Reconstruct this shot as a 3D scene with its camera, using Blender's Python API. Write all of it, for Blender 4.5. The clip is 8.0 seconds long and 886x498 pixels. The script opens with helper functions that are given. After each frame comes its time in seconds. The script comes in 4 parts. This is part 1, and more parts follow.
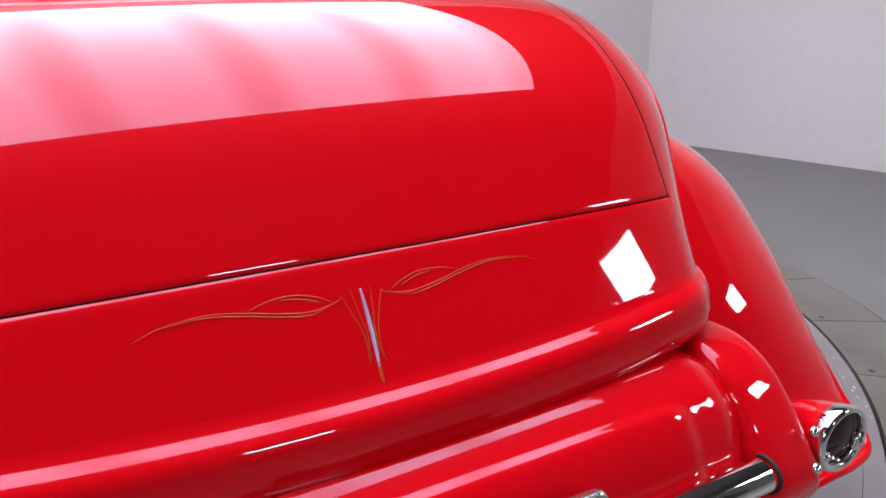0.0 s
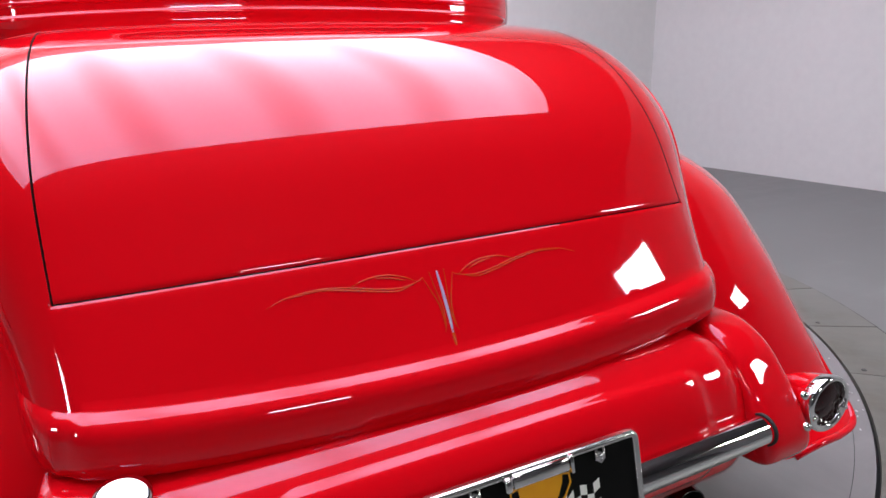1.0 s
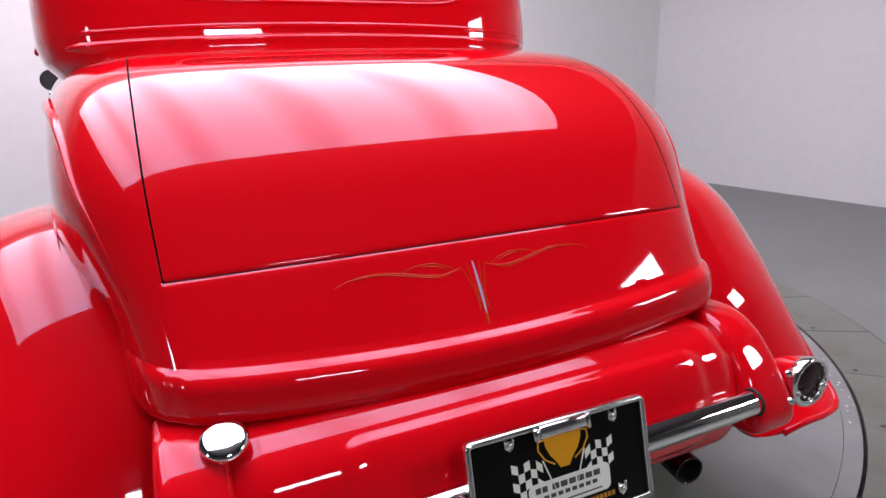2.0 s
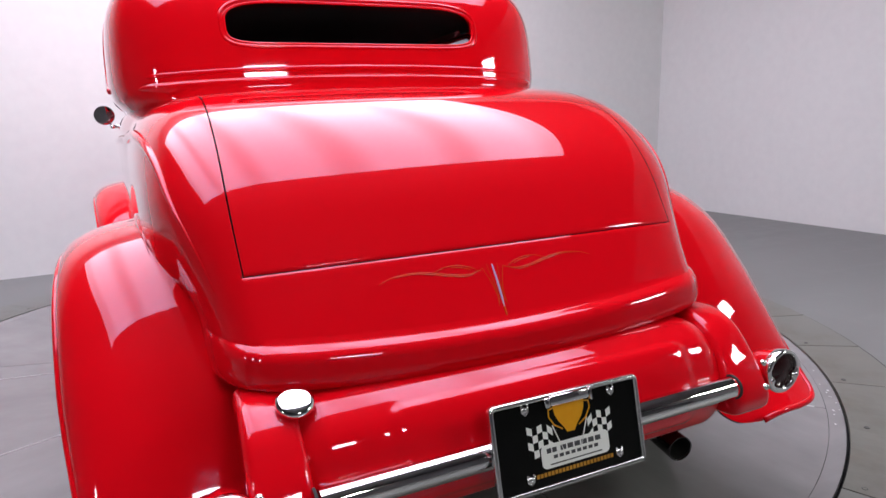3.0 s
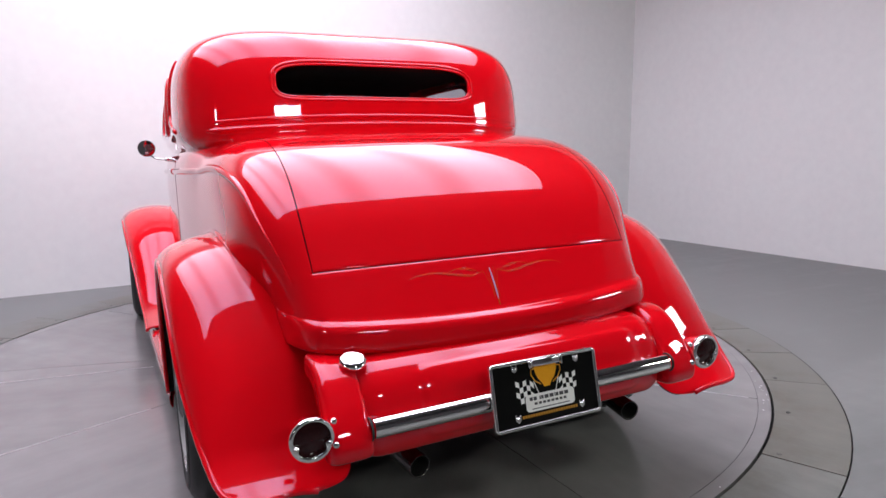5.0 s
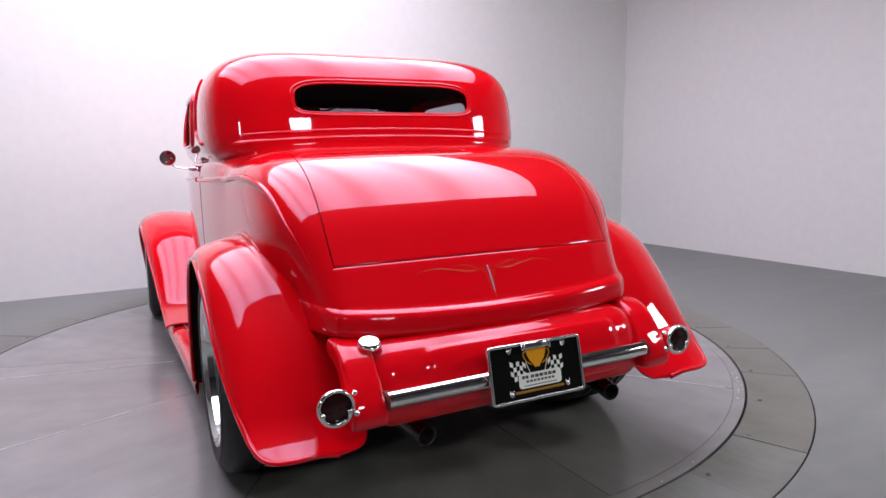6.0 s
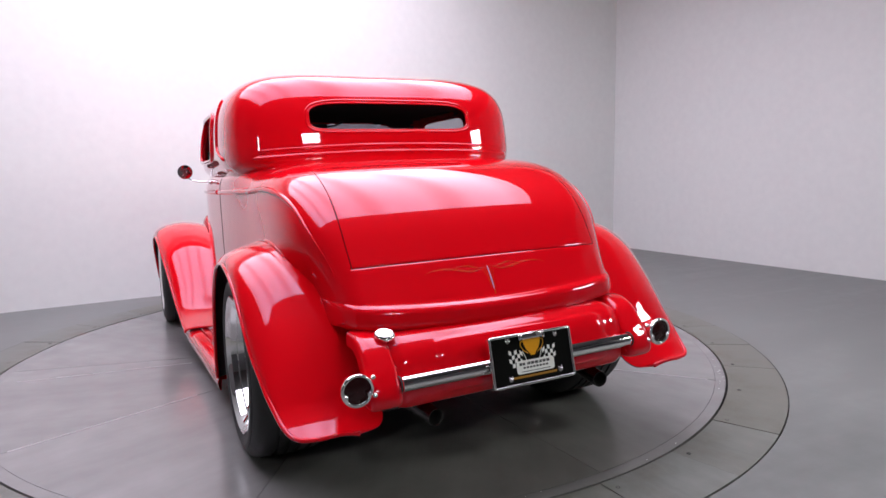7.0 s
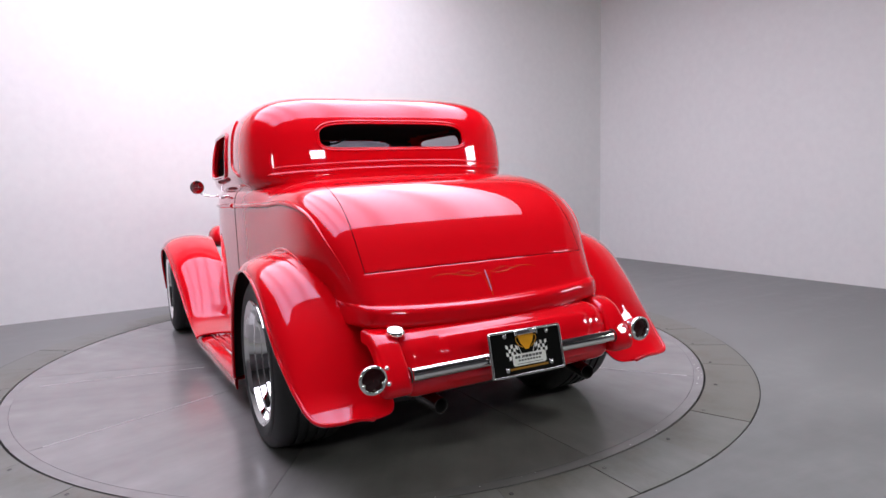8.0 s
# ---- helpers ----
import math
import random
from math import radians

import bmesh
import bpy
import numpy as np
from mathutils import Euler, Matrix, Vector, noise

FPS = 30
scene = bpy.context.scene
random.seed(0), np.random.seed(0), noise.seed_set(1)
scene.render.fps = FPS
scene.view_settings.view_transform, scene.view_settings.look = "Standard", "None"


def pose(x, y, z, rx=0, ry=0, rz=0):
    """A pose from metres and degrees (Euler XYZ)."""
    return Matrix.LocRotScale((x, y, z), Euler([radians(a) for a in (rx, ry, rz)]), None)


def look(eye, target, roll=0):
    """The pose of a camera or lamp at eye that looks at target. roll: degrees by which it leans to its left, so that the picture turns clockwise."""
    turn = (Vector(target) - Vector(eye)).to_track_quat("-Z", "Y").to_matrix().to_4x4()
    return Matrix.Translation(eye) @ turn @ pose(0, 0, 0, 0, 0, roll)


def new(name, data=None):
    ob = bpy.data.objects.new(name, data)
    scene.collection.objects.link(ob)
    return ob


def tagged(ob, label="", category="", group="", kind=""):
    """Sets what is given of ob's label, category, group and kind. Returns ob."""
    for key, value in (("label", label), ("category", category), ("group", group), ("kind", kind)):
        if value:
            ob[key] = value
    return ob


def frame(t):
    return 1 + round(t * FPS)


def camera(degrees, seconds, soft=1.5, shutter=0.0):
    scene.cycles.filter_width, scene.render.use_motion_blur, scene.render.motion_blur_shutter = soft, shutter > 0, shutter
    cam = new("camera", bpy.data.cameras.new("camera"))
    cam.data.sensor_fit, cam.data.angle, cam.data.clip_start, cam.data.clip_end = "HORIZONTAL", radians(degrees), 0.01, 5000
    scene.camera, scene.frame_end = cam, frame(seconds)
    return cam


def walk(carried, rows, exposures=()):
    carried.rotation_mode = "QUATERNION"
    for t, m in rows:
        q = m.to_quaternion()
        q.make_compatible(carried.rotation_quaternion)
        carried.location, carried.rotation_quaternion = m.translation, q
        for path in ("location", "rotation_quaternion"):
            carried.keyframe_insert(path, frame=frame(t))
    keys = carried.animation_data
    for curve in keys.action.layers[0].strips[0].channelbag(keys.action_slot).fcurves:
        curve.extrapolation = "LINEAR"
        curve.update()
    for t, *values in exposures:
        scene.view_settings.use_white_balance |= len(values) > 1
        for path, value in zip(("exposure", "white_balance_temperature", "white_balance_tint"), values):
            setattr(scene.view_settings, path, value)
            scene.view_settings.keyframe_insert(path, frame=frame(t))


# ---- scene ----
# ---------------------------------------------------------------- camera and walk
cam = camera(70.71, 8.0)
# seconds, place, then yaw, pitch and roll in degrees
ROWS = [
    (0.0, -0.2249, -1.2898, 1.0182, -25.692, -17.990, 1.637),
    (0.5, -0.3037, -1.3498, 1.0248, -25.781, -17.039, 1.479),
    (1.0, -0.3818, -1.4198, 1.0362, -25.548, -16.208, 1.466),
    (1.5, -0.4416, -1.4746, 1.0446, -25.439, -15.854, 1.220),
    (3.0, -0.6257, -1.7325, 1.0466, -24.423, -11.788, 1.427),
    (3.5, -0.6855, -1.8193, 1.0626, -24.398, -11.203, 1.235),
    (4.0, -0.7548, -1.9114, 1.0694, -25.029, -10.252, 1.044),
    (4.5, -0.8237, -2.0088, 1.0729, -25.741, -9.529, 0.804),
    (6.0, -1.0149, -2.3209, 1.0909, -26.414, -8.383, 0.516),
    (6.5, -1.0752, -2.4196, 1.0948, -26.446, -7.975, 0.783),
    (7.0, -1.1465, -2.5185, 1.1020, -26.864, -7.512, 1.087),
    (7.5, -1.2242, -2.6163, 1.1091, -27.446, -6.968, 1.379),
    (8.0, -1.3058, -2.7197, 1.1135, -27.905, -6.403, 1.427),
]
walk(cam, [(t, pose(x, y, z, 90 + pitch, roll, yaw)) for t, x, y, z, yaw, pitch, roll in ROWS])
# ---------------------------------------------------------------- world and lights
world = bpy.data.worlds.new("studio_air")
scene.world = world
world.use_nodes = True
world.node_tree.nodes["Background"].inputs[0].default_value = (0.8, 0.82, 0.9, 1)
world.node_tree.nodes["Background"].inputs[1].default_value = 0.02
scene.view_settings.exposure = 0.0

PANEL_GLOW = 6.1       # overhead light bank
SOFTBOX_GLOW = 50.0    # square lamps behind the walk

# room: wall lines fitted in plan
WALL_H = 4.6
WALL_E_N, WALL_E_D = radians(5.26), 5.18
WALL_N_N, WALL_N_D = radians(93.52), 3.805
TABLE = (0.158, 1.129)   # turntable's centre
TABLE_R = 2.056

# ---------------------------------------------------------------- materials


def material(name):
    m = bpy.data.materials.new(name)
    m.use_nodes = True
    return m, m.node_tree.nodes, m.node_tree.links, m.node_tree.nodes["Principled BSDF"]


def setp(b, **k):
    names = {"color": "Base Color", "metal": "Metallic", "rough": "Roughness", "coat": "Coat Weight", "coat_rough": "Coat Roughness",
             "spec": "Specular IOR Level", "emit": "Emission Color", "glow": "Emission Strength", "ior": "IOR", "trans": "Transmission Weight", "coat_ior": "Coat IOR"}
    for key, v in k.items():
        b.inputs[names[key]].default_value = (*v, 1) if isinstance(v, tuple) else v


def noisy(name, dark, light, scale, rough=(0.4, 0.5), bump=0.0, bump_scale=200.0, detail=6.0, big=None, **k):
    """A surface with grain and larger blotches: base colour between dark and light, roughness between the two given."""
    m, n, l, b = material(name)
    setp(b, **k)
    co = n.new("ShaderNodeTexCoord")
    fine = n.new("ShaderNodeTexNoise")
    fine.inputs["Scale"].default_value, fine.inputs["Detail"].default_value = scale, detail
    wide = n.new("ShaderNodeTexNoise")
    wide.inputs["Scale"].default_value, wide.inputs["Detail"].default_value = big or scale * 0.08, 3.0
    l.new(co.outputs["Object"], fine.inputs["Vector"])
    l.new(co.outputs["Object"], wide.inputs["Vector"])
    add = n.new("ShaderNodeMath")
    add.operation = "ADD"
    l.new(fine.outputs["Fac"], add.inputs[0])
    l.new(wide.outputs["Fac"], add.inputs[1])
    ramp = n.new("ShaderNodeMapRange")
    ramp.inputs["From Min"].default_value, ramp.inputs["From Max"].default_value = 0.6, 1.4
    l.new(add.outputs[0], ramp.inputs["Value"])
    mix = n.new("ShaderNodeMix")
    mix.data_type = "RGBA"
    mix.inputs["A"].default_value, mix.inputs["B"].default_value = (*dark, 1), (*light, 1)
    l.new(ramp.outputs[0], mix.inputs["Factor"])
    l.new(mix.outputs["Result"], b.inputs["Base Color"])
    rr = n.new("ShaderNodeMapRange")
    rr.inputs["To Min"].default_value, rr.inputs["To Max"].default_value = rough
    l.new(ramp.outputs[0], rr.inputs["Value"])
    l.new(rr.outputs[0], b.inputs["Roughness"])
    if bump:
        g = n.new("ShaderNodeTexNoise")
        g.inputs["Scale"].default_value, g.inputs["Detail"].default_value = bump_scale, 4.0
        l.new(co.outputs["Object"], g.inputs["Vector"])
        bp = n.new("ShaderNodeBump")
        bp.inputs["Strength"].default_value, bp.inputs["Distance"].default_value = bump, 0.002
        l.new(g.outputs["Fac"], bp.inputs["Height"])
        l.new(bp.outputs[0], b.inputs["Normal"])
    return m


RED = noisy("red_paint", (0.655, 0.0022, 0.007), (0.705, 0.0028, 0.010), 900.0, (0.025, 0.04), big=1.4, coat=1.0, coat_rough=0.012, coat_ior=1.32, spec=0.34)
# bluish tint puts the lilac cast of the reflected lights into the paint
RED.node_tree.nodes["Principled BSDF"].inputs["Specular Tint"].default_value = (0.25, 0.55, 1.0, 1)
CHROME = noisy("chrome", (0.80, 0.80, 0.80), (0.86, 0.86, 0.85), 60.0, (0.03, 0.06), metal=1.0)
ALUMINIUM = noisy("polished_aluminium", (0.80, 0.80, 0.80), (0.87, 0.87, 0.86), 80.0, (0.02, 0.06), metal=1.0)
BRUSHED = noisy("brushed_plate_frame", (0.74, 0.74, 0.74), (0.84, 0.84, 0.83), 220.0, (0.14, 0.24), metal=1.0)
RUBBER = noisy("tyre_rubber", (0.012, 0.012, 0.013), (0.024, 0.023, 0.024), 40.0, (0.5, 0.68), bump=0.25, bump_scale=300.0)
BLACK = noisy("black_plastic", (0.006, 0.006, 0.007), (0.012, 0.012, 0.012), 50.0, (0.35, 0.5))
UNDER = noisy("black_chassis", (0.01, 0.01, 0.01), (0.022, 0.02, 0.02), 20.0, (0.55, 0.75))
TRIM_DARK = noisy("charcoal_cloth", (0.030, 0.018, 0.021), (0.055, 0.034, 0.039), 300.0, (0.85, 0.95), bump=0.3, bump_scale=700.0)
LENS = noisy("dark_red_lens", (0.018, 0.003, 0.004), (0.03, 0.005, 0.006), 120.0, (0.18, 0.28), coat=0.12, coat_rough=0.08, spec=0.25)
ORANGE = noisy("orange_striping", (0.52, 0.045, 0.004), (0.62, 0.07, 0.006), 90.0, (0.10, 0.16), spec=0.3)
LAVENDER = noisy("lavender_striping", (0.38, 0.28, 0.48), (0.47, 0.35, 0.56), 90.0, (0.10, 0.16), spec=0.3)
PLATE_BLACK = noisy("plate_black", (0.003, 0.003, 0.003), (0.005, 0.005, 0.005), 20.0, (0.30, 0.34), spec=0.15)
PLATE_WHITE = noisy("plate_white", (0.90, 0.90, 0.88), (0.95, 0.95, 0.94), 150.0, (0.3, 0.4))
PLATE_GOLD = noisy("plate_gold", (0.88, 0.36, 0.008), (0.95, 0.44, 0.015), 60.0, (0.3, 0.4))
PLATE_BROWN = noisy("plate_ochre", (0.46, 0.21, 0.02), (0.56, 0.26, 0.03), 60.0, (0.3, 0.4))
PLATE_GREY = noisy("plate_grey", (0.05, 0.05, 0.055), (0.09, 0.09, 0.10), 60.0, (0.3, 0.4))
WALL = noisy("white_wall_paint", (0.71, 0.715, 0.71), (0.77, 0.775, 0.765), 14.0, (0.65, 0.8), bump=0.12, bump_scale=90.0, big=0.5)
WALL_DARK = noisy("dark_wall_paint", (0.13, 0.13, 0.132), (0.17, 0.17, 0.172), 14.0, (0.65, 0.8), bump=0.12, bump_scale=90.0, big=0.5)
SKIRT = noisy("white_skirting_paint", (0.82, 0.82, 0.81), (0.88, 0.88, 0.87), 20.0, (0.4, 0.55), bump=0.05, bump_scale=60.0)
CEIL = noisy("dark_ceiling", (0.07, 0.07, 0.072), (0.10, 0.10, 0.102), 8.0, (0.8, 0.9))
FLOOR = noisy("grey_floor_paint", (0.136, 0.142, 0.137), (0.210, 0.217, 0.211), 9.0, (0.34, 0.52), bump=0.10, bump_scale=60.0, big=0.7, detail=9.0)
DECKING = noisy("turntable_paint", (0.190, 0.186, 0.184), (0.245, 0.240, 0.237), 7.0, (0.15, 0.28), bump=0.05, bump_scale=70.0, big=0.6, detail=9.0, spec=0.9)
STEEL_PLATE = noisy("ring_plate_paint", (0.135, 0.143, 0.132), (0.208, 0.215, 0.202), 10.0, (0.34, 0.5), bump=0.10, bump_scale=80.0, big=1.1, detail=9.0)
_n, _l = STEEL_PLATE.node_tree.nodes, STEEL_PLATE.node_tree.links
_info, _tint, _ramp = _n.new("ShaderNodeObjectInfo"), _n.new("ShaderNodeMix"), _n.new("ShaderNodeValToRGB")
_tint.data_type, _tint.blend_type, _tint.inputs["Factor"].default_value = "RGBA", "MULTIPLY", 1.0
for _e, _c in zip(_ramp.color_ramp.elements, ((0.90, 0.86, 0.79, 1), (1.0, 1.0, 1.0, 1))):
    _e.color = _c
_old = _n["Principled BSDF"].inputs["Base Color"].links[0].from_socket
_l.new(_info.outputs["Random"], _ramp.inputs[0]), _l.new(_old, _tint.inputs["A"]), _l.new(_ramp.outputs[0], _tint.inputs["B"])
_l.new(_tint.outputs["Result"], _n["Principled BSDF"].inputs["Base Color"])

# brown grime in patches on the plates
_co, _nz, _gr, _st = _n.new("ShaderNodeTexCoord"), _n.new("ShaderNodeTexNoise"), _n.new("ShaderNodeValToRGB"), _n.new("ShaderNodeMix")
_nz.inputs["Scale"].default_value, _nz.inputs["Detail"].default_value, _nz.inputs["Roughness"].default_value = 3.4, 7.0, 0.65
_gr.color_ramp.elements[0].position, _gr.color_ramp.elements[1].position = 0.46, 0.72
_gr.color_ramp.elements[0].color, _gr.color_ramp.elements[1].color = (1.0, 1.0, 1.0, 1), (0.72, 0.64, 0.55, 1)
_st.data_type, _st.blend_type, _st.inputs["Factor"].default_value = "RGBA", "MULTIPLY", 1.0
_l.new(_co.outputs["Object"], _nz.inputs["Vector"]), _l.new(_nz.outputs["Fac"], _gr.inputs[0])
_l.new(_tint.outputs["Result"], _st.inputs["A"]), _l.new(_gr.outputs[0], _st.inputs["B"])
_l.new(_st.outputs["Result"], _n["Principled BSDF"].inputs["Base Color"])


def scuffed(m, scale, turn, amount):
    """Drawn-out dull streaks, as left by wheels and mops."""
    n, l = m.node_tree.nodes, m.node_tree.links
    b = n["Principled BSDF"]
    co, mp, tx, mr, mu, ad = n.new("ShaderNodeTexCoord"), n.new("ShaderNodeMapping"), n.new("ShaderNodeTexNoise"), n.new("ShaderNodeMapRange"), n.new("ShaderNodeMix"), n.new("ShaderNodeMath")
    mp.inputs["Scale"].default_value, mp.inputs["Rotation"].default_value = (scale, scale * 5.0, 1.0), (0, 0, radians(turn))
    tx.inputs["Scale"].default_value, tx.inputs["Detail"].default_value, tx.inputs["Roughness"].default_value = 1.0, 8.0, 0.62
    mr.inputs["From Min"].default_value, mr.inputs["From Max"].default_value = 0.35, 0.68
    mr.inputs["To Min"].default_value, mr.inputs["To Max"].default_value = 1.0 - amount, 1.0 + amount
    mu.data_type, mu.blend_type, mu.inputs["Factor"].default_value = "RGBA", "MULTIPLY", 1.0
    l.new(co.outputs["Object"], mp.inputs[0]), l.new(mp.outputs[0], tx.inputs["Vector"]), l.new(tx.outputs["Fac"], mr.inputs["Value"])
    l.new(b.inputs["Base Color"].links[0].from_socket, mu.inputs["A"]), l.new(mr.outputs[0], mu.inputs["B"]), l.new(mu.outputs["Result"], b.inputs["Base Color"])
    ad.operation = "MULTIPLY"
    l.new(b.inputs["Roughness"].links[0].from_socket, ad.inputs[0]), l.new(mr.outputs[0], ad.inputs[1]), l.new(ad.outputs[0], b.inputs["Roughness"])


scuffed(FLOOR, 0.9, 25.0, 0.16)
scuffed(DECKING, 0.7, -30.0, 0.10)
scuffed(STEEL_PLATE, 2.2, 70.0, 0.14)
SCRATCH = noisy("pale_scratch", (0.34, 0.335, 0.33), (0.50, 0.49, 0.48), 60.0, (0.5, 0.6))
STEEL_DARK = noisy("dark_steel", (0.05, 0.05, 0.05), (0.12, 0.12, 0.12), 90.0, (0.35, 0.5), metal=0.6)
DISC = noisy("brake_steel", (0.38, 0.38, 0.37), (0.52, 0.52, 0.50), 60.0, (0.25, 0.4), metal=1.0)
STEEL_PIPE = noisy("darkened_steel", (0.07, 0.066, 0.066), (0.13, 0.12, 0.12), 40.0, (0.14, 0.26), metal=1.0)
GAP = noisy("black_gap", (0.010, 0.010, 0.011), (0.02, 0.02, 0.02), 30.0, (0.6, 0.8))


def glass(name, tint, gloss=0.03):
    m, n, l, b = material(name)
    n.remove(b)
    t, g, f, x = n.new("ShaderNodeBsdfTransparent"), n.new("ShaderNodeBsdfGlossy"), n.new("ShaderNodeFresnel"), n.new("ShaderNodeMixShader")
    t.inputs["Color"].default_value = (*tint, 1)
    g.inputs["Roughness"].default_value = gloss
    f.inputs["IOR"].default_value = 1.5
    l.new(f.outputs[0], x.inputs[0]), l.new(t.outputs[0], x.inputs[1]), l.new(g.outputs[0], x.inputs[2])
    l.new(x.outputs[0], n["Material Output"].inputs["Surface"])
    return m


GLASS = glass("tinted_glass", (0.42, 0.42, 0.45))


def glowing(name, colour, strength):
    m, n, l, b = material(name)
    setp(b, color=(0.8, 0.8, 0.8), emit=colour, glow=strength)
    return m


PANEL = glowing("light_bank_diffuser", (1.0, 0.945, 1.12), PANEL_GLOW)
# lamps behind the cloth make it brighter in stripes
_n, _l = PANEL.node_tree.nodes, PANEL.node_tree.links
_co, _sep, _sin, _map = _n.new("ShaderNodeTexCoord"), _n.new("ShaderNodeSeparateXYZ"), _n.new("ShaderNodeMath"), _n.new("ShaderNodeMapRange")
_mul = _n.new("ShaderNodeMath")
_mul.operation, _mul.inputs[1].default_value = "MULTIPLY", 2 * math.pi / 0.94
_shift = _n.new("ShaderNodeMath")
_shift.operation, _shift.inputs[1].default_value = "ADD", -math.pi / 2 - 0.29 * 2 * math.pi / 0.94
_sin.operation = "SINE"
_map.inputs["From Min"].default_value, _map.inputs["From Max"].default_value = -1.0, 0.0
_map.inputs["To Min"].default_value, _map.inputs["To Max"].default_value = 0.60 * PANEL_GLOW, 0.92 * PANEL_GLOW
_l.new(_co.outputs["Object"], _sep.inputs[0]), _l.new(_sep.outputs["X"], _mul.inputs[0]), _l.new(_mul.outputs[0], _shift.inputs[0]), _l.new(_shift.outputs[0], _sin.inputs[0])
_l.new(_sin.outputs[0], _map.inputs["Value"]), _l.new(_map.outputs[0], _n["Principled BSDF"].inputs["Emission Strength"])
SOFTBOX = glowing("softbox_diffuser", (0.96, 1.0, 0.93), SOFTBOX_GLOW)

# ---------------------------------------------------------------- mesh helpers


def finish(bm, smooth=True):
    bmesh.ops.recalc_face_normals(bm, faces=bm.faces)
    if smooth:
        for f in bm.faces:
            f.smooth = True
    return bm


def part(name, bm, mat, parent=None, label="", smooth=True):
    """Links a bmesh as one mesh object, under a thing or a part."""
    me = bpy.data.meshes.new(name)
    for f in bm.faces:
        f.smooth = smooth
    bm.to_mesh(me)
    bm.free()
    me.materials.append(mat)
    ob = new(name, me)
    if parent:
        ob.parent = parent
    if label:
        ob["label"] = label
    return ob


def sharp(ob, angle=35.0):
    """Flat facets across edges steeper than the angle."""
    me = ob.data
    me.set_sharp_from_angle(angle=radians(angle))
    return ob


def grid(rows, close_u=False, close_v=False, flip=False):
    """A quad sheet through rows of points."""
    bm = bmesh.new()
    vs = [[bm.verts.new(p) for p in row] for row in rows]
    nr, nc = len(vs), len(vs[0])
    for i in range(nr if close_v else nr - 1):
        for j in range(nc if close_u else nc - 1):
            q = [vs[i][j], vs[i][(j + 1) % nc], vs[(i + 1) % nr][(j + 1) % nc], vs[(i + 1) % nr][j]]
            if flip:
                q.reverse()
            try:
                bm.faces.new(q)
            except ValueError:
                pass
    return bm


def join(*bms):
    out = bmesh.new()
    for b in bms:
        me = bpy.data.meshes.new("joint")
        b.to_mesh(me)
        b.free()
        out.from_mesh(me)
        bpy.data.meshes.remove(me)
    return out


def moved(bm, m):
    bmesh.ops.transform(bm, matrix=m, verts=bm.verts)
    return bm


def slab(x0, x1, y0, y1, z0, z1, bevel=0.0, seg=2):
    bm = bmesh.new()
    bmesh.ops.create_cube(bm, size=1.0)
    for v in bm.verts:
        v.co = Vector((x0 + (v.co.x + 0.5) * (x1 - x0), y0 + (v.co.y + 0.5) * (y1 - y0), z0 + (v.co.z + 0.5) * (z1 - z0)))
    if bevel:
        bmesh.ops.bevel(bm, geom=bm.edges[:], offset=bevel, segments=seg, affect="EDGES", profile=0.5)
    return finish(bm)


def revolve(profile, n=48, axis="y"):
    """A turned shape: profile of (along, radius) round the axis."""
    rows = []
    for s, r in profile:
        ring = []
        for k in range(n):
            a = 2 * math.pi * k / n
            c, d = r * math.cos(a), r * math.sin(a)
            ring.append({"y": (c, s, d), "x": (s, c, d), "z": (c, d, s)}[axis])
        rows.append(ring)
    bm = grid(rows, close_u=True)
    bmesh.ops.remove_doubles(bm, verts=bm.verts, dist=1e-5)
    return finish(bm)


def tube(points, radius, n=10, closed=False, squash=1.0):
    """A round bar along points; radius one number or one for each point."""
    pts = [Vector(p) for p in points]
    rr = radius if isinstance(radius, (list, tuple)) else [radius] * len(pts)
    rows, up = [], None
    for i, p in enumerate(pts):
        a = pts[i - 1] if i or closed else p
        b = pts[(i + 1) % len(pts)] if i < len(pts) - 1 or closed else p
        d = (b - a).normalized()
        if up is None:
            up = Vector((0, 0, 1)) if abs(d.z) < 0.9 else Vector((1, 0, 0))
        side = d.cross(up).normalized()
        up = side.cross(d).normalized()
        rows.append([p + rr[i] * (math.cos(2 * math.pi * k / n) * side + squash * math.sin(2 * math.pi * k / n) * up) for k in range(n)])
    bm = grid(rows, close_u=True, close_v=closed)
    if not closed:
        for ring in (rows[0], rows[-1]):
            bm.verts.ensure_lookup_table()
        n0 = len(bm.verts)
        bm.faces.new([bm.verts[k] for k in range(n)][::-1])
        bm.faces.new([bm.verts[n0 - n + k] for k in range(n)])
    return finish(bm)


def smooth_line(keys, t):
    """Catmull-Rom through keys (value tuples), t from 0 to 1."""
    s = t * (len(keys) - 1)
    i = min(int(s), len(keys) - 2)
    f = s - i
    p = [np.array(keys[max(0, min(len(keys) - 1, i + k))], float) for k in (-1, 0, 1, 2)]
    return 0.5 * (2 * p[1] + (p[2] - p[0]) * f + (2 * p[0] - 5 * p[1] + 4 * p[2] - p[3]) * f * f + (3 * p[1] - p[0] - 3 * p[2] + p[3]) * f ** 3)


def thicken(bm, depth):
    """Turns a sheet into a thin shell, by its normals."""
    bm.normal_update()
    bmesh.ops.solidify(bm, geom=bm.faces[:], thickness=depth)
    return bm


def corner(l1, l2):
    a = np.array([[math.cos(l1[0]), math.sin(l1[0])], [math.cos(l2[0]), math.sin(l2[0])]])
    return np.linalg.solve(a, [l1[1], l2[1]])


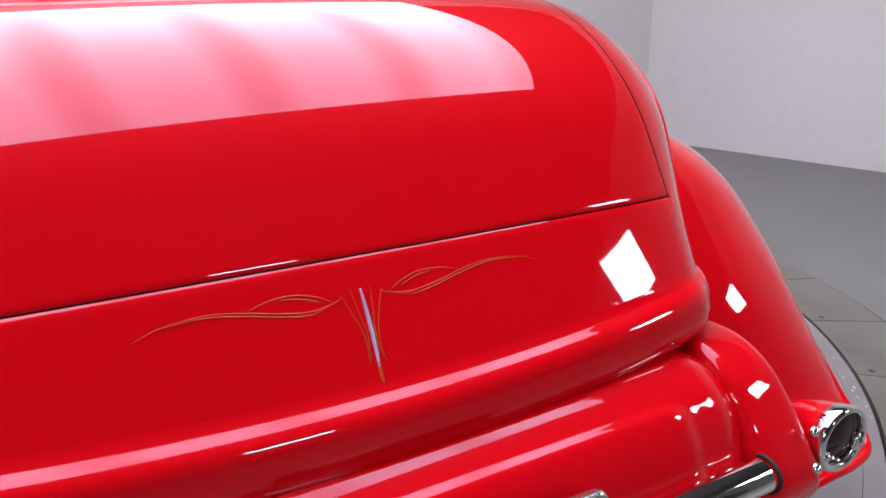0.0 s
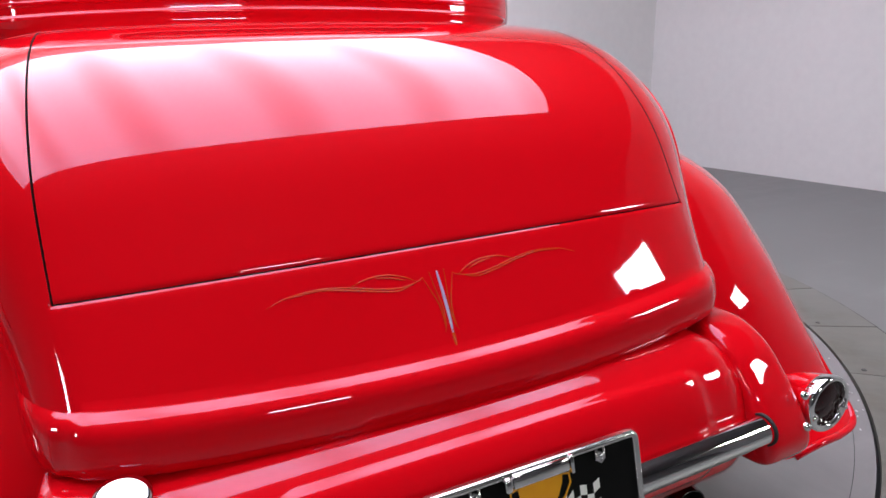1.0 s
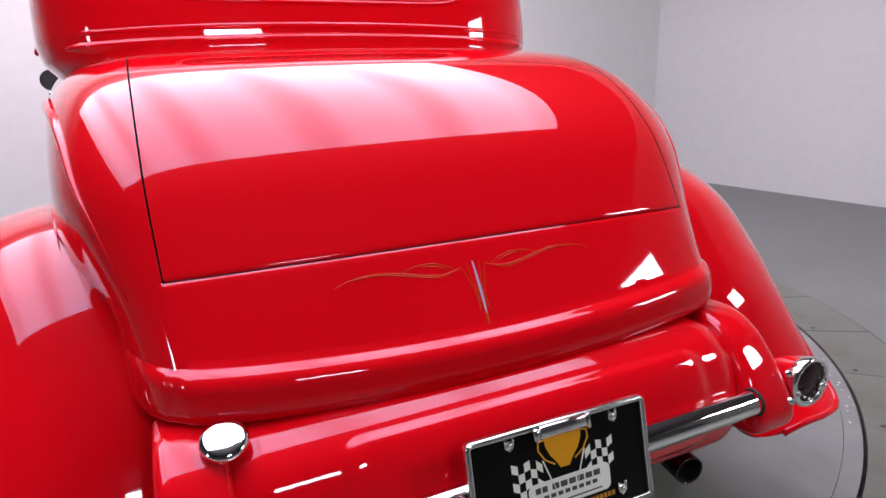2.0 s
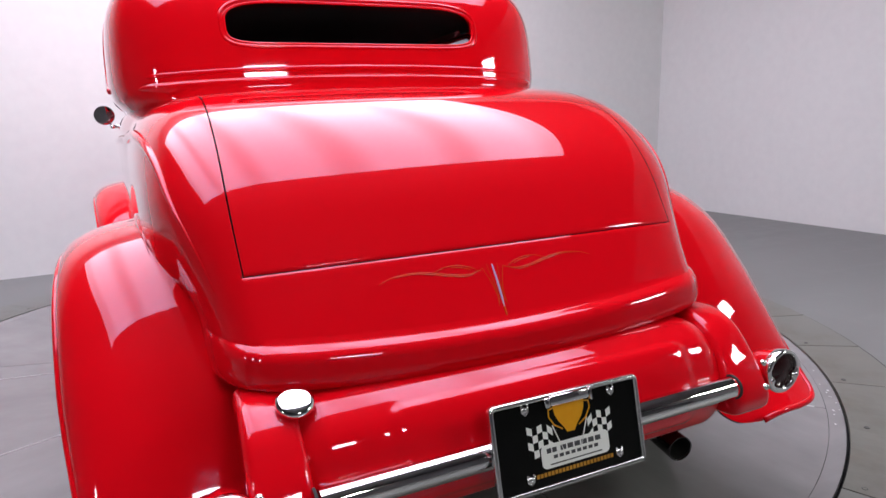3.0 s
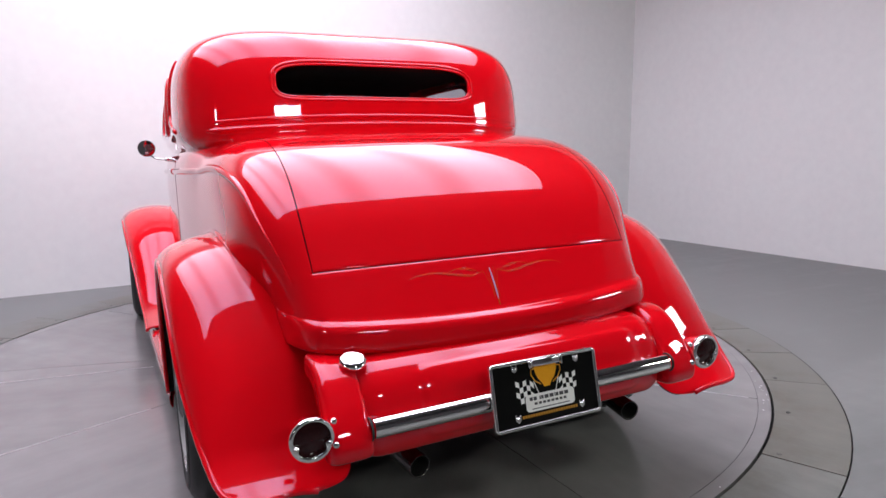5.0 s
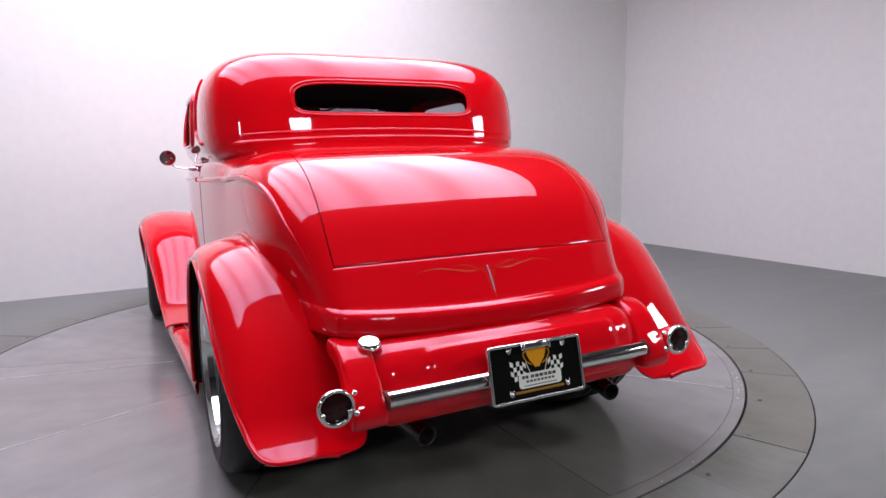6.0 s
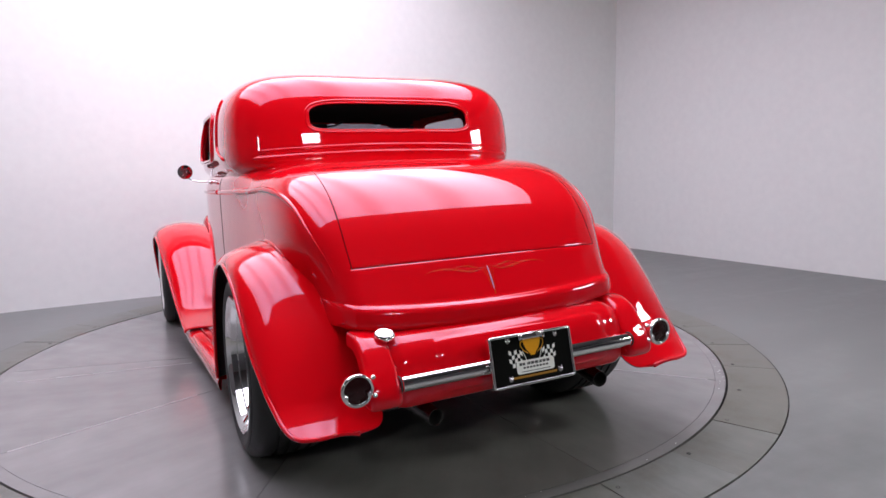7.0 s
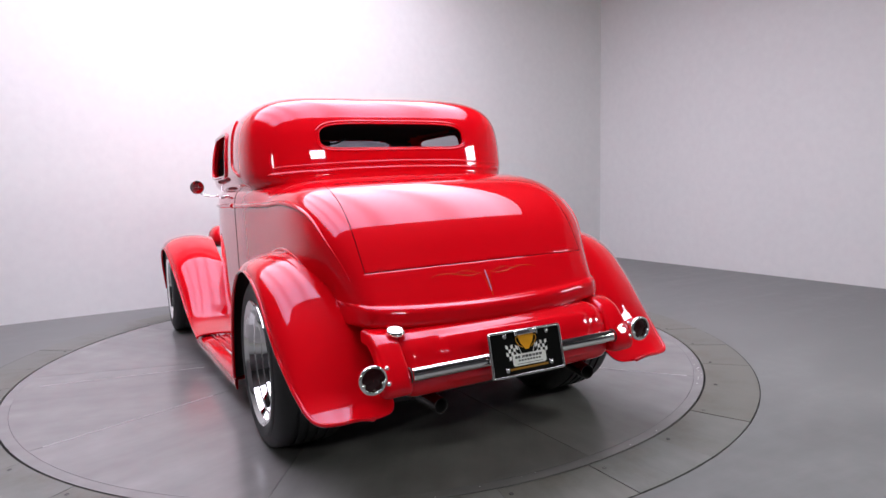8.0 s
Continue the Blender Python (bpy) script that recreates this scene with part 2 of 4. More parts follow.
# ---------------------------------------------------------------- the room
NE = corner((WALL_E_N, WALL_E_D), (WALL_N_N, WALL_N_D))
LINE_W = (radians(178.0), 7.5)
LINE_S = (radians(270.0), 7.0)
NW, SE, SW = corner((WALL_N_N, WALL_N_D), LINE_W), corner((WALL_E_N, WALL_E_D), LINE_S), corner(LINE_W, LINE_S)


def wall(name, a, b, h, label, mat=WALL):
    a, b = Vector((*a, 0)), Vector((*b, 0))
    d = (b - a).normalized()
    out = Vector((d.y, -d.x, 0)) * 0.2
    bm = bmesh.new()
    v = [bm.verts.new(p) for p in (a - d * 0.2, b + d * 0.2, b + d * 0.2 + out, a - d * 0.2 + out)]
    w = [bm.verts.new(x.co + Vector((0, 0, h))) for x in v]
    bm.faces.new(v), bm.faces.new(w)
    for k in range(4):
        bm.faces.new((v[k], v[(k + 1) % 4], w[(k + 1) % 4], w[k]))
    return tagged(part(name, finish(bm), mat, None, label, smooth=False), category="wall", kind="structure")


wall("wall_north", NW, NE, WALL_H, "plain white painted studio wall beyond the car")
wall("wall_east", NE, SE, WALL_H, "plain white painted studio wall beside the turntable")
# these two are never in view; dark to keep the car's reflections dark
wall("wall_south", SE, SW, WALL_H, "unseen dark grey wall added to close the studio", WALL_DARK)
wall("wall_west", SW, NW, WALL_H, "unseen dark grey wall added to close the studio", WALL_DARK)


def skirting(name, a, b):
    a, b = Vector((*a, 0)), Vector((*b, 0))
    d = (b - a).normalized()
    nrm = Vector((-d.y, d.x, 0))
    prof = [(0.001, 0.0), (0.016, 0.0), (0.016, 0.075), (0.010, 0.088), (0.001, 0.09)]
    rows = [[p + nrm * o + Vector((0, 0, z)) for o, z in prof] for p in (a, b)]
    ob = part(name, finish(grid(rows)), SKIRT, None, "low white skirting board at the wall foot", smooth=False)
    return tagged(ob, category="skirting", kind="structure")


skirting("baseboard_north", NW, NE)
skirting("baseboard_east", NE, SE)
ceil = part("ceiling", slab(SW[0] - 0.2, NE[0] + 0.6, -7.2, NW[1] + 0.9, WALL_H, WALL_H + 0.2), CEIL, None, "dark ceiling above the studio", smooth=False)
tagged(ceil, category="ceiling", kind="structure")


def ring_sheet(r0, r1, z, n, a0=0.0, a1=2 * math.pi, rise=0.0, c=TABLE):
    rows = []
    full = abs(a1 - a0 - 2 * math.pi) < 1e-6
    for r in (r0, r1):
        rows.append([(c[0] + r * math.cos(a0 + (a1 - a0) * k / n), c[1] + r * math.sin(a0 + (a1 - a0) * k / n), z) for k in range(n if full else n + 1)])
    return grid(rows, close_u=full)


# floor sheet with a round well for the turntable
bm = bmesh.new()
n = 128
inner = [bm.verts.new((TABLE[0] + 2.328 * math.cos(2 * math.pi * k / n), TABLE[1] + 2.328 * math.sin(2 * math.pi * k / n), 0)) for k in range(n)]
outer = []
for k in range(n):
    a = 2 * math.pi * k / n
    c, s = math.cos(a), math.sin(a)
    f = 1 / max(abs(c), abs(s))
    outer.append(bm.verts.new((TABLE[0] + 9.5 * c * f, TABLE[1] + 9.5 * s * f, 0)))
for k in range(n):
    bm.faces.new((inner[k], outer[k], outer[(k + 1) % n], inner[(k + 1) % n]))
floor = part("floor", finish(bm), FLOOR, None, "grey painted concrete studio floor, scuffed", smooth=False)
tagged(floor, category="floor", kind="structure")
well = part("trim", ring_sheet(0.02, 2.45, -0.03, 128), GAP, None, "black gap under the turntable's rim", smooth=False)
tagged(well, category="gap", kind="structure")

# turntable: ten painted sectors and a rim, clear of the ring by a black gap
table = new("turntable")
tagged(table, "round grey painted turntable flush with the floor", "turntable")
table.matrix_world = pose(TABLE[0], TABLE[1], 0)


def sector(r0, r1, a0, a1, z0, z1, n=12, trim=0.0015):
    """A flat piece of a ring, with its side faces set in from the radial seams."""
    rows = []
    for r, z in ((r0, z0), (r0, z1), (r1, z1), (r1, z0)):
        da = trim / max(r, 0.02)
        rows.append([(r * math.cos(a0 + da + (a1 - a0 - 2 * da) * k / n), r * math.sin(a0 + da + (a1 - a0 - 2 * da) * k / n), z) for k in range(n + 1)])
    b = grid(rows)
    b.verts.ensure_lookup_table()
    for k in (0, n):
        b.faces.new([b.verts[i * (n + 1) + k] for i in range(4)])
    return finish(b)


step = 2 * math.pi / 10
base_panel = None
for k in range(10):
    if base_panel is None:
        base_panel = part("deck_panel", sector(0.03, TABLE_R - 0.0505, 0, step, -0.02, 0.0015, 24), DECKING, table, smooth=False)
        ob = base_panel
    else:
        ob = new("deck_panel", base_panel.data)
        ob.parent = table
    ob.matrix_local = pose(0, 0, 0, 0, 0, -158 + 36 * k)
part("rim", grid([[(r * math.cos(2 * math.pi * k / 160), r * math.sin(2 * math.pi * k / 160), z) for k in range(160)] for r, z in ((TABLE_R - 0.049, -0.02), (TABLE_R - 0.049, 0.001), (TABLE_R - 0.001, 0.001), (TABLE_R, -0.03))], close_u=True), DECKING, table, smooth=False)
part("hub", revolve([(-0.02, 0.028), (0.001, 0.027), (0.0015, 0.001)], 24, "z"), DECKING, table)
for a, r0, r1, w in ((-158, 1.15, 1.95, 0.0034), (172, 1.05, 1.92, 0.0026), (-50.0, 1.2, 1.97, 0.0030)):
    t = radians(a)
    b = slab(r0, r1, -w, w, 0.0012, 0.0024)
    part("worn_seam", moved(b, Matrix.Rotation(t, 4, "Z")), SCRATCH, table, "pale worn line along a seam", smooth=False)
random.seed(4)
chips = []
for k in range(17):
    a = radians(random.gauss(-47, 4)) if k < 11 else radians(random.uniform(-110, -62))
    r = TABLE_R - random.uniform(0.004, 0.045)
    q = random.uniform(0.002, 0.006)
    chips.append(moved(slab(-q, q, -q * 0.5, q * 0.5, 0.0006, 0.0017), pose(r * math.cos(a), r * math.sin(a), 0, 0, 0, math.degrees(a) + random.uniform(60, 120))))
part("paint_chips", join(*chips), SCRATCH, table, "pale chips in the rim's paint", smooth=False)["kind"] = "stuff"

# ring of bolted plates round it
surround = new("turntable_surround")
tagged(surround, "ring of grey painted plates bolted round the turntable", "floor ring", kind="structure")
surround.matrix_world = pose(TABLE[0], TABLE[1], 0)
RING_IN, RING_OUT = TABLE_R + 0.010, 2.322
step = 2 * math.pi / 32
plate0 = bolt0 = None
for k in range(32):
    turn = -87.6 + 360.0 / 32 * k
    if plate0 is None:
        plate0 = part("plate", sector(RING_IN, RING_OUT, 0, step, -0.02, 0.002, 8, 0.0016), STEEL_PLATE, surround, smooth=False)
        ob = plate0
    else:
        ob = new("plate", plate0.data)
        ob.parent = surround
    random.seed(k)
    ob.matrix_local = pose(0, 0, random.uniform(-0.001, 0.001), 0, 0, turn)
    for r, da in ((RING_IN + 0.05, 0.9),):
        a = radians(turn + da)
        if bolt0 is None:
            bolt0 = part("bolt", revolve([(0.001, 0.009), (0.003, 0.0085), (0.0036, 0.007), (0.0026, 0.005), (0.0026, 0.001)], 12, "z"), STEEL_DARK, surround)
            ob2 = bolt0
        else:
            ob2 = new("bolt", bolt0.data)
            ob2.parent = surround
        ob2.matrix_local = pose(r * math.cos(a), r * math.sin(a), 0)

# ---------------------------------------------------------------- overhead light bank and softboxes


def light_bank(x0, x1, y0, y1, z, count):
    e = new("light_bank")
    e.matrix_world = pose(0, 0, 0, 0, 0, 5.5)
    tagged(e, "large overhead bank of white diffuser panels above the car", "studio light")
    w = (x1 - x0) / count
    for k in range(count):
        a, b = x0 + k * w + 0.03, x0 + (k + 1) * w - 0.03
        part("diffuser", slab(a, b, y0, y1, z, z + 0.02), PANEL, e, "white glowing diffuser", smooth=False)
        part("frame", slab(a - 0.028, a - 0.001, y0, y1, z - 0.005, z + 0.12), BLACK, e, smooth=False)
        part("frame", slab(b + 0.001, b + 0.028, y0, y1, z - 0.005, z + 0.12), BLACK, e, smooth=False)
    for k in range(4):
        x, y = (x0 + 0.2 if k % 2 else x1 - 0.2), (y0 + 0.2 if k < 2 else y1 - 0.2)
        part("hanger", tube([(x, y, z + 0.1), (x, y, WALL_H)], 0.012, 8), BLACK, e)
    return e


light_bank(-2.7, 2.25, -1.0, 2.9, 3.7, 1)


def softbox(x, y, z, target, w, h):
    """A square lamp on a stand, its face turned to the target."""
    e = new("softbox")
    e.matrix_world = look((x, y, z), target)
    tagged(e, "square white softbox lamp on a black stand", "studio light", "softboxes behind the camera")
    part("diffuser", slab(-w / 2, w / 2, -h / 2, h / 2, -0.012, 0.0), SOFTBOX, e, "bright white front cloth", smooth=False)
    bm = grid([[(sx * (w / 2 + 0.01) * s, sy * (h / 2 + 0.01) * s, d) for sx, sy in ((-1, -1), (1, -1), (1, 1), (-1, 1))] for s, d in ((1, -0.03), (1.0, 0.02), (0.25, 0.4), (0.02, 0.42))], close_u=True)
    part("hood", finish(bm), BLACK, e, "black cloth hood", smooth=False)
    m = e.matrix_world.inverted()
    foot = Vector((x, y, 0.0)) + (Vector((x, y, z)) - Vector(target)).normalized() * 0.3
    foot.z = 0
    part("pole", tube([m @ Vector((foot.x, foot.y, z)), m @ foot], 0.016, 10), BLACK, e)
    return e


softbox(0.30, -5.0, 3.16, (-0.4, 0.2, 1.2), 0.84, 0.26)
softbox(2.98, -2.62, 2.36, (0.46, 0.19, 1.24), 0.50, 0.42)
softbox(-4.2, -2.4, 2.20, (-0.4, 0.0, 1.1), 0.19, 0.66)

# ---------------------------------------------------------------- the car's body surface
N_POW = 8.72
PIV_Y, PIV_Z = 0.1147, 0.645      # the deck's sections fan out from here
AXLE_R, AXLE_F = -0.03, 2.47


def deck_line():
    """The deck's middle line from the foot forwards: a flat panel, then the lid turning over towards the belt."""
    y, z, out, ds = -0.732, 0.645, [], 0.0007
    for k in range(2000):
        t = min(max((k * ds - 0.1894) / 0.8732, 0), 1) ** 0.6923
        e = radians(max(31.3, 24.96 + (89.0 - 24.96) * t * t * (3 - 2 * t)))
        out.append((math.atan2(z - PIV_Z, PIV_Y - y), math.hypot(z - PIV_Z, PIV_Y - y)))
        y, z = y + ds * math.sin(e), z + ds * math.cos(e)
        if y > PIV_Y + 0.004:
            break
    return np.array(out).T


_phi, _rad = deck_line()


def deck_r(phi):
    return float(np.interp(phi, _phi, _rad))


def smooth_at(x, xs, ys):
    """Monotone cubic through the points."""
    x = min(max(x, xs[0]), xs[-1])
    i = max(0, min(len(xs) - 2, int(np.searchsorted(xs, x)) - 1))
    d = [(ys[k + 1] - ys[k]) / (xs[k + 1] - xs[k]) for k in range(len(xs) - 1)]

    def slope(k):
        if k == 0:
            return d[0]
        if k == len(xs) - 1:
            return d[-1]
        return 0.5 * (d[k - 1] + d[k])
    h = xs[i + 1] - xs[i]
    t = (x - xs[i]) / h
    return ((2 * t ** 3 - 3 * t * t + 1) * ys[i] + (t ** 3 - 2 * t * t + t) * h * slope(i) + (3 * t * t - 2 * t ** 3) * ys[i + 1] + (t ** 3 - t * t) * h * slope(i + 1))


def half_width(y):
    """Half width of the lower body."""
    return smooth_at(y, [-0.8, -0.7, -0.6, -0.4, -0.2, 0.0, 0.15, 0.5, 0.8, 1.1, 1.4, 1.7, 2.0], [0.632, 0.637, 0.645, 0.659, 0.672, 0.684, 0.694, 0.722, 0.738, 0.744, 0.70, 0.61, 0.52])


LID = 0.5074                    # half width of the boot lid
LID_LO, LID_HI = radians(10.9), radians(88.0)


def power(y):
    """How square the section is at y: rounder at the tail, upright beside the doors."""
    q = min(max((y - 0.13) / 0.33, 0.0), 1.0)
    return N_POW + 7.0 * q * q * (3 - 2 * q)


def lid_dip(x, phi):
    """How far the skin turns in towards the boot lid's gap."""
    side = ends = 1.0
    if LID_LO - 0.01 < phi < LID_HI + 0.01:
        side = abs(abs(x) - LID)
    if abs(x) < LID + 0.006:
        ends = min(abs(phi - LID_LO) * 0.8, abs(phi - LID_HI) * 0.52)
    return max(0.0001 * max(0.0, 1 - side / 0.006) ** 2, 0.003 * max(0.0, 1 - ends / 0.008) ** 2)


def deck_point(x, phi, out=0.0):
    """A point of the deck, at x across, on the fan's section phi (0: rear edge, pi/2: belt)."""
    rc, r = deck_r(phi), deck_r(phi)
    for _ in range(6):
        y = PIV_Y - r * math.cos(phi)
        u = min(abs(x) / half_width(y), 0.99999)
        r = rc * (1 - 0.0244 * (x / 0.6) ** 2) * (1 - u ** N_POW) ** (1 / N_POW)
    r += out
    return Vector((x, PIV_Y - r * math.cos(phi), PIV_Z + r * math.sin(phi)))


def shell_row(phi=None, y=None):
    """One section of the body, as x, y, z from the left foot over the top to the right."""
    row = []
    lid = LID
    centre = list(np.linspace(0, lid - 0.03, 21)) + [lid - d for d in (0.016, 0.010, 0.006, 0.004, 0.0016)]
    flank = [lid + d for d in (0.0016, 0.004, 0.006, 0.010)]
    rc = deck_r(phi if phi is not None else math.pi / 2)
    for x in centre + flank:
        row.append(section(x, None, phi, y))
    w0 = half_width(PIV_Y - rc * math.cos(phi)) if phi is not None else half_width(y)
    c0 = min((lid + 0.010) / w0, 0.98)
    th0 = math.acos(c0 ** ((N_POW if phi is not None else power(y)) / 2))
    for k in range(1, 23):
        row.append(section(None, th0 * (1 - k / 22), phi, y))
    return [Vector((-p.x, p.y, p.z)) for p in row[:0:-1]] + row


def pinch(p):
    """Draws the tail's corners in towards the foot."""
    k = min(max((0.95 - p.z) / 0.30, 0.0), 1.0) * min(max((-0.25 - p.y) / 0.22, 0.0), 1.0)
    k = k * k * (3 - 2 * k)
    return Vector((math.copysign(abs(p.x) - 0.42 * k * max(0.0, abs(p.x) - 0.48), p.x), p.y, p.z))


def section(x, th, phi, y):
    if phi is None:
        phi_, yy = math.pi / 2, y
    else:
        phi_, yy = phi, None
    rc = deck_r(phi_)
    r = rc
    n = N_POW if phi is not None else power(y)
    for _ in range(6):
        yc = yy if yy is not None else PIV_Y - r * math.cos(phi_)
        w = half_width(yc)
        if x is not None:
            u = min(abs(x) / w, 0.99999)
            r = rc * (1 - 0.0244 * (x / 0.6) ** 2) * (1 - u ** n) ** (1 / n)
            xx = x
        else:
            xx = w * math.cos(th) ** (2 / n)
            r = rc * (1 - 0.0244 * (xx / 0.6) ** 2) * max(math.sin(th), 0) ** (2 / n)
    if phi is not None:
        r -= lid_dip(xx, phi)
    return pinch(Vector((xx, yc if yy is not None else PIV_Y - r * math.cos(phi_), PIV_Z + r * math.sin(phi_))))


car = new("coupe_car")
# the car stands nose down by a little
RAKE = -1.3
car.matrix_world = pose(0.0013, 0.0134, -0.019, RAKE, -0.66, 0.05)
tagged(car, "glossy red vintage coupe with chrome trim standing on the turntable", "car")

low = list(np.linspace(0.0, LID_LO - 0.02, 9)) + [LID_LO - d for d in (0.0125, 0.0075, 0.0042, 0.0013)]
mid = [LID_LO + d for d in (0.0013, 0.0042, 0.0075, 0.0125)] + list(np.linspace(LID_LO + 0.02, LID_HI - 0.03, 56)) + [LID_HI - d for d in (0.012, 0.0035)]
top = [LID_HI + 0.0035]
fronts = [0.13, 0.15, 0.21, 0.31, 0.41, 0.51, 0.59, 0.638, 0.656, 0.72, 0.80, 0.90, 1.00, 1.10, 1.20, 1.296, 1.3045, 1.40, 1.50, 1.60, 1.70]
rows = [shell_row(phi=p) for p in low + mid + top] + [shell_row(y=y) for y in fronts]
ncol = len(rows[0])
half = ncol // 2
bm = grid(rows)
bm.verts.index_update()
bm.faces.index_update()
bm.normal_update()
lid_faces, gone = [], []
i0, i1 = len(low), len(low) + len(mid) - 1
for f in bm.faces:
    idx = [v.index for v in f.verts]
    rr = [k // ncol for k in idx]
    cc = [abs(k % ncol - half) for k in idx]
    inside_r = min(rr) >= i0 and max(rr) <= i1
    inside_c = max(cc) <= 25
    if inside_r and inside_c:
        lid_faces.append(f)
    elif min(rr) >= i0 - 1 and max(rr) <= i1 + 1 and max(cc) <= 26:
        gone.append(f)
    elif min(v.co.y for v in f.verts) > 0.16 and max(v.co.y for v in f.verts) < 1.25 and max(abs(v.co.x) for v in f.verts) < 0.60 and min(v.co.z for v in f.verts) > 1.0:
        gone.append(f)
lid_bm = bm.copy()
lid_idx = {f.index for f in lid_faces}
gone_idx = {f.index for f in gone} | lid_idx
lid_bm.faces.ensure_lookup_table()
bmesh.ops.delete(lid_bm, geom=[f for f in lid_bm.faces if f.index not in lid_idx], context="FACES")
bmesh.ops.delete(bm, geom=[f for f in bm.faces if f.index in gone_idx], context="FACES")


def rolled_edges(b, depth, only=None):
    """Folds the free edges inwards, so that panels have thickness at their gaps."""
    bmesh.ops.recalc_face_normals(b, faces=b.faces)
    b.normal_update()
    nrm = {v: v.normal.copy() for v in b.verts}
    edges = [e for e in b.edges if e.is_boundary and (only is None or only(e))]
    r = bmesh.ops.extrude_edge_only(b, edges=edges)
    new_v = [g for g in r["geom"] if isinstance(g, bmesh.types.BMVert)]
    for g in r["geom"]:
        if isinstance(g, bmesh.types.BMFace):
            g.material_index = 1
    near = {}
    for v in new_v:
        for e in v.link_edges:
            o = e.other_vert(v)
            if o in nrm:
                near[v] = nrm[o]
    for v in new_v:
        v.co -= near.get(v, Vector((0, 0, 0))) * depth
    return b


rolled_edges(lid_bm, 0.014)
lid = part("decklid", lid_bm, RED, car, "broad curved red boot lid")
lid.data.materials.append(RED)
sharp(lid, 40)

# roll along the foot of the body, round the tail and fading out along the sides: offset from the skin, drop below the crease
ROLL = [(-0.018, 0.024), (-0.005, 0.009), (0.0003, 0.0), (0.004, -0.0018), (0.009, -0.0034), (0.0145, -0.0056), (0.0195, -0.0088), (0.0238, -0.0130), (0.0270, -0.0182), (0.0292, -0.0240), (0.0298, -0.030), (0.0315, -0.037), (0.0325, -0.044), (0.0328, -0.051), (0.0318, -0.0575), (0.029, -0.063), (0.0245, -0.0668), (0.018, -0.069), (0.008, -0.0702), (-0.06, -0.071)]


def crease(x):
    """Height of the crease above the roll: lowest in the middle."""
    return 0.654 + 0.028 * min(abs(x) / 0.55, 1.0) ** 2


def skin_at(x, th, z):
    """The body's skin at height z, at x across or at angle th round the flank."""
    lo, hi = 0.0, 1.2
    for _ in range(40):
        m = (lo + hi) / 2
        if section(x, th, m, None).z < z:
            lo = m
        else:
            hi = m
    return section(x, th, lo, None)


base = [skin_at(x, None, crease(x)) for x in np.linspace(0, 0.50, 30)]
base += [skin_at(None, th, crease(0.55)) for th in 1.16 * (1 - np.linspace(0, 0.93, 40))]
plan = [Vector((-p.x, p.y, 0)) for p in base[:0:-1]] + [Vector((p.x, p.y, 0)) for p in base]
rows = []
for o, z in ROLL:
    z *= 1.15 if z < 0 else 1.0
    row = []
    for k, p in enumerate(plan):
        d = plan[min(k + 1, len(plan) - 1)] - plan[max(k - 1, 0)]
        nn = Vector((d.y, -d.x, 0)).normalized()
        rear = max(-nn.y, 0.0)
        f = rear ** 1.4 * min(1.0, max(0.0, (-0.36 - p.y) / 0.22))
        row.append(p + nn * (o * f if o > 0 else o) + Vector((0, 0, crease(p.x) + z)))
    rows.append(row)
roll = grid(rows)
# sills down the sides
sides = []
for s in (-1, 1):
    ys = [0.11] + fronts
    sides.append(grid([[Vector((s * (half_width(y) - 0.02 * max(0, (0.645 - z) / 0.4) ** 2), y, z)) for z in (0.66, 0.6, 0.5, 0.4, 0.3, 0.22)] for y in ys]))
shell = join(bm, finish(roll), *[finish(b) for b in sides])
bmesh.ops.remove_doubles(shell, verts=shell.verts, dist=0.0004)
bmesh.ops.recalc_face_normals(shell, faces=shell.faces)


def split_off(b, test):
    """Takes the faces that pass the test out of a mesh, as a mesh of their own."""
    b.faces.index_update()
    chosen = {f.index for f in b.faces if test(f.calc_center_median())}
    other = b.copy()
    other.faces.index_update()
    bmesh.ops.delete(other, geom=[f for f in other.faces if f.index not in chosen], context="FACES")
    bmesh.ops.delete(b, geom=[f for f in b.faces if f.index in chosen], context="FACES")
    return other


doors = [split_off(shell, lambda c, s=s: 0.656 < c.y < 1.296 and c.x * s > 0.60) for s in (-1, 1)]
split_off(shell, lambda c: (0.638 < c.y < 0.656 or 1.296 < c.y < 1.3045) and abs(c.x) > 0.60).free()
rolled_edges(shell, 0.014, lambda e: not all(v.co.z < 0.70 and v.co.y < -0.4 for v in e.verts))
body = part("body", shell, RED, car)
# folded edges coloured black in place of the shade between red panels
body.data.materials.append(GAP)
sharp(body, 40)
door_obs = []
for d in doors:
    rolled_edges(d, 0.014)
    ob = part("door", d, RED, car, "red door, closed")
    # the door's folded edges take the same painted-in shade
    ob.data.materials.append(GAP)
    sharp(ob, 40)
    door_obs.append(ob)

# black sheet added just under the lid, so its gap reads as shaded
rows = [[deck_point(x, p, -0.020) for p in np.linspace(LID_LO - 0.03, LID_HI + 0.02, 40)] for x in np.linspace(-LID - 0.02, LID + 0.02, 30)]
part("lid_gap_backing", finish(grid(rows)), GAP, car, "black sheet close under the lid, standing in for shade in its gap")

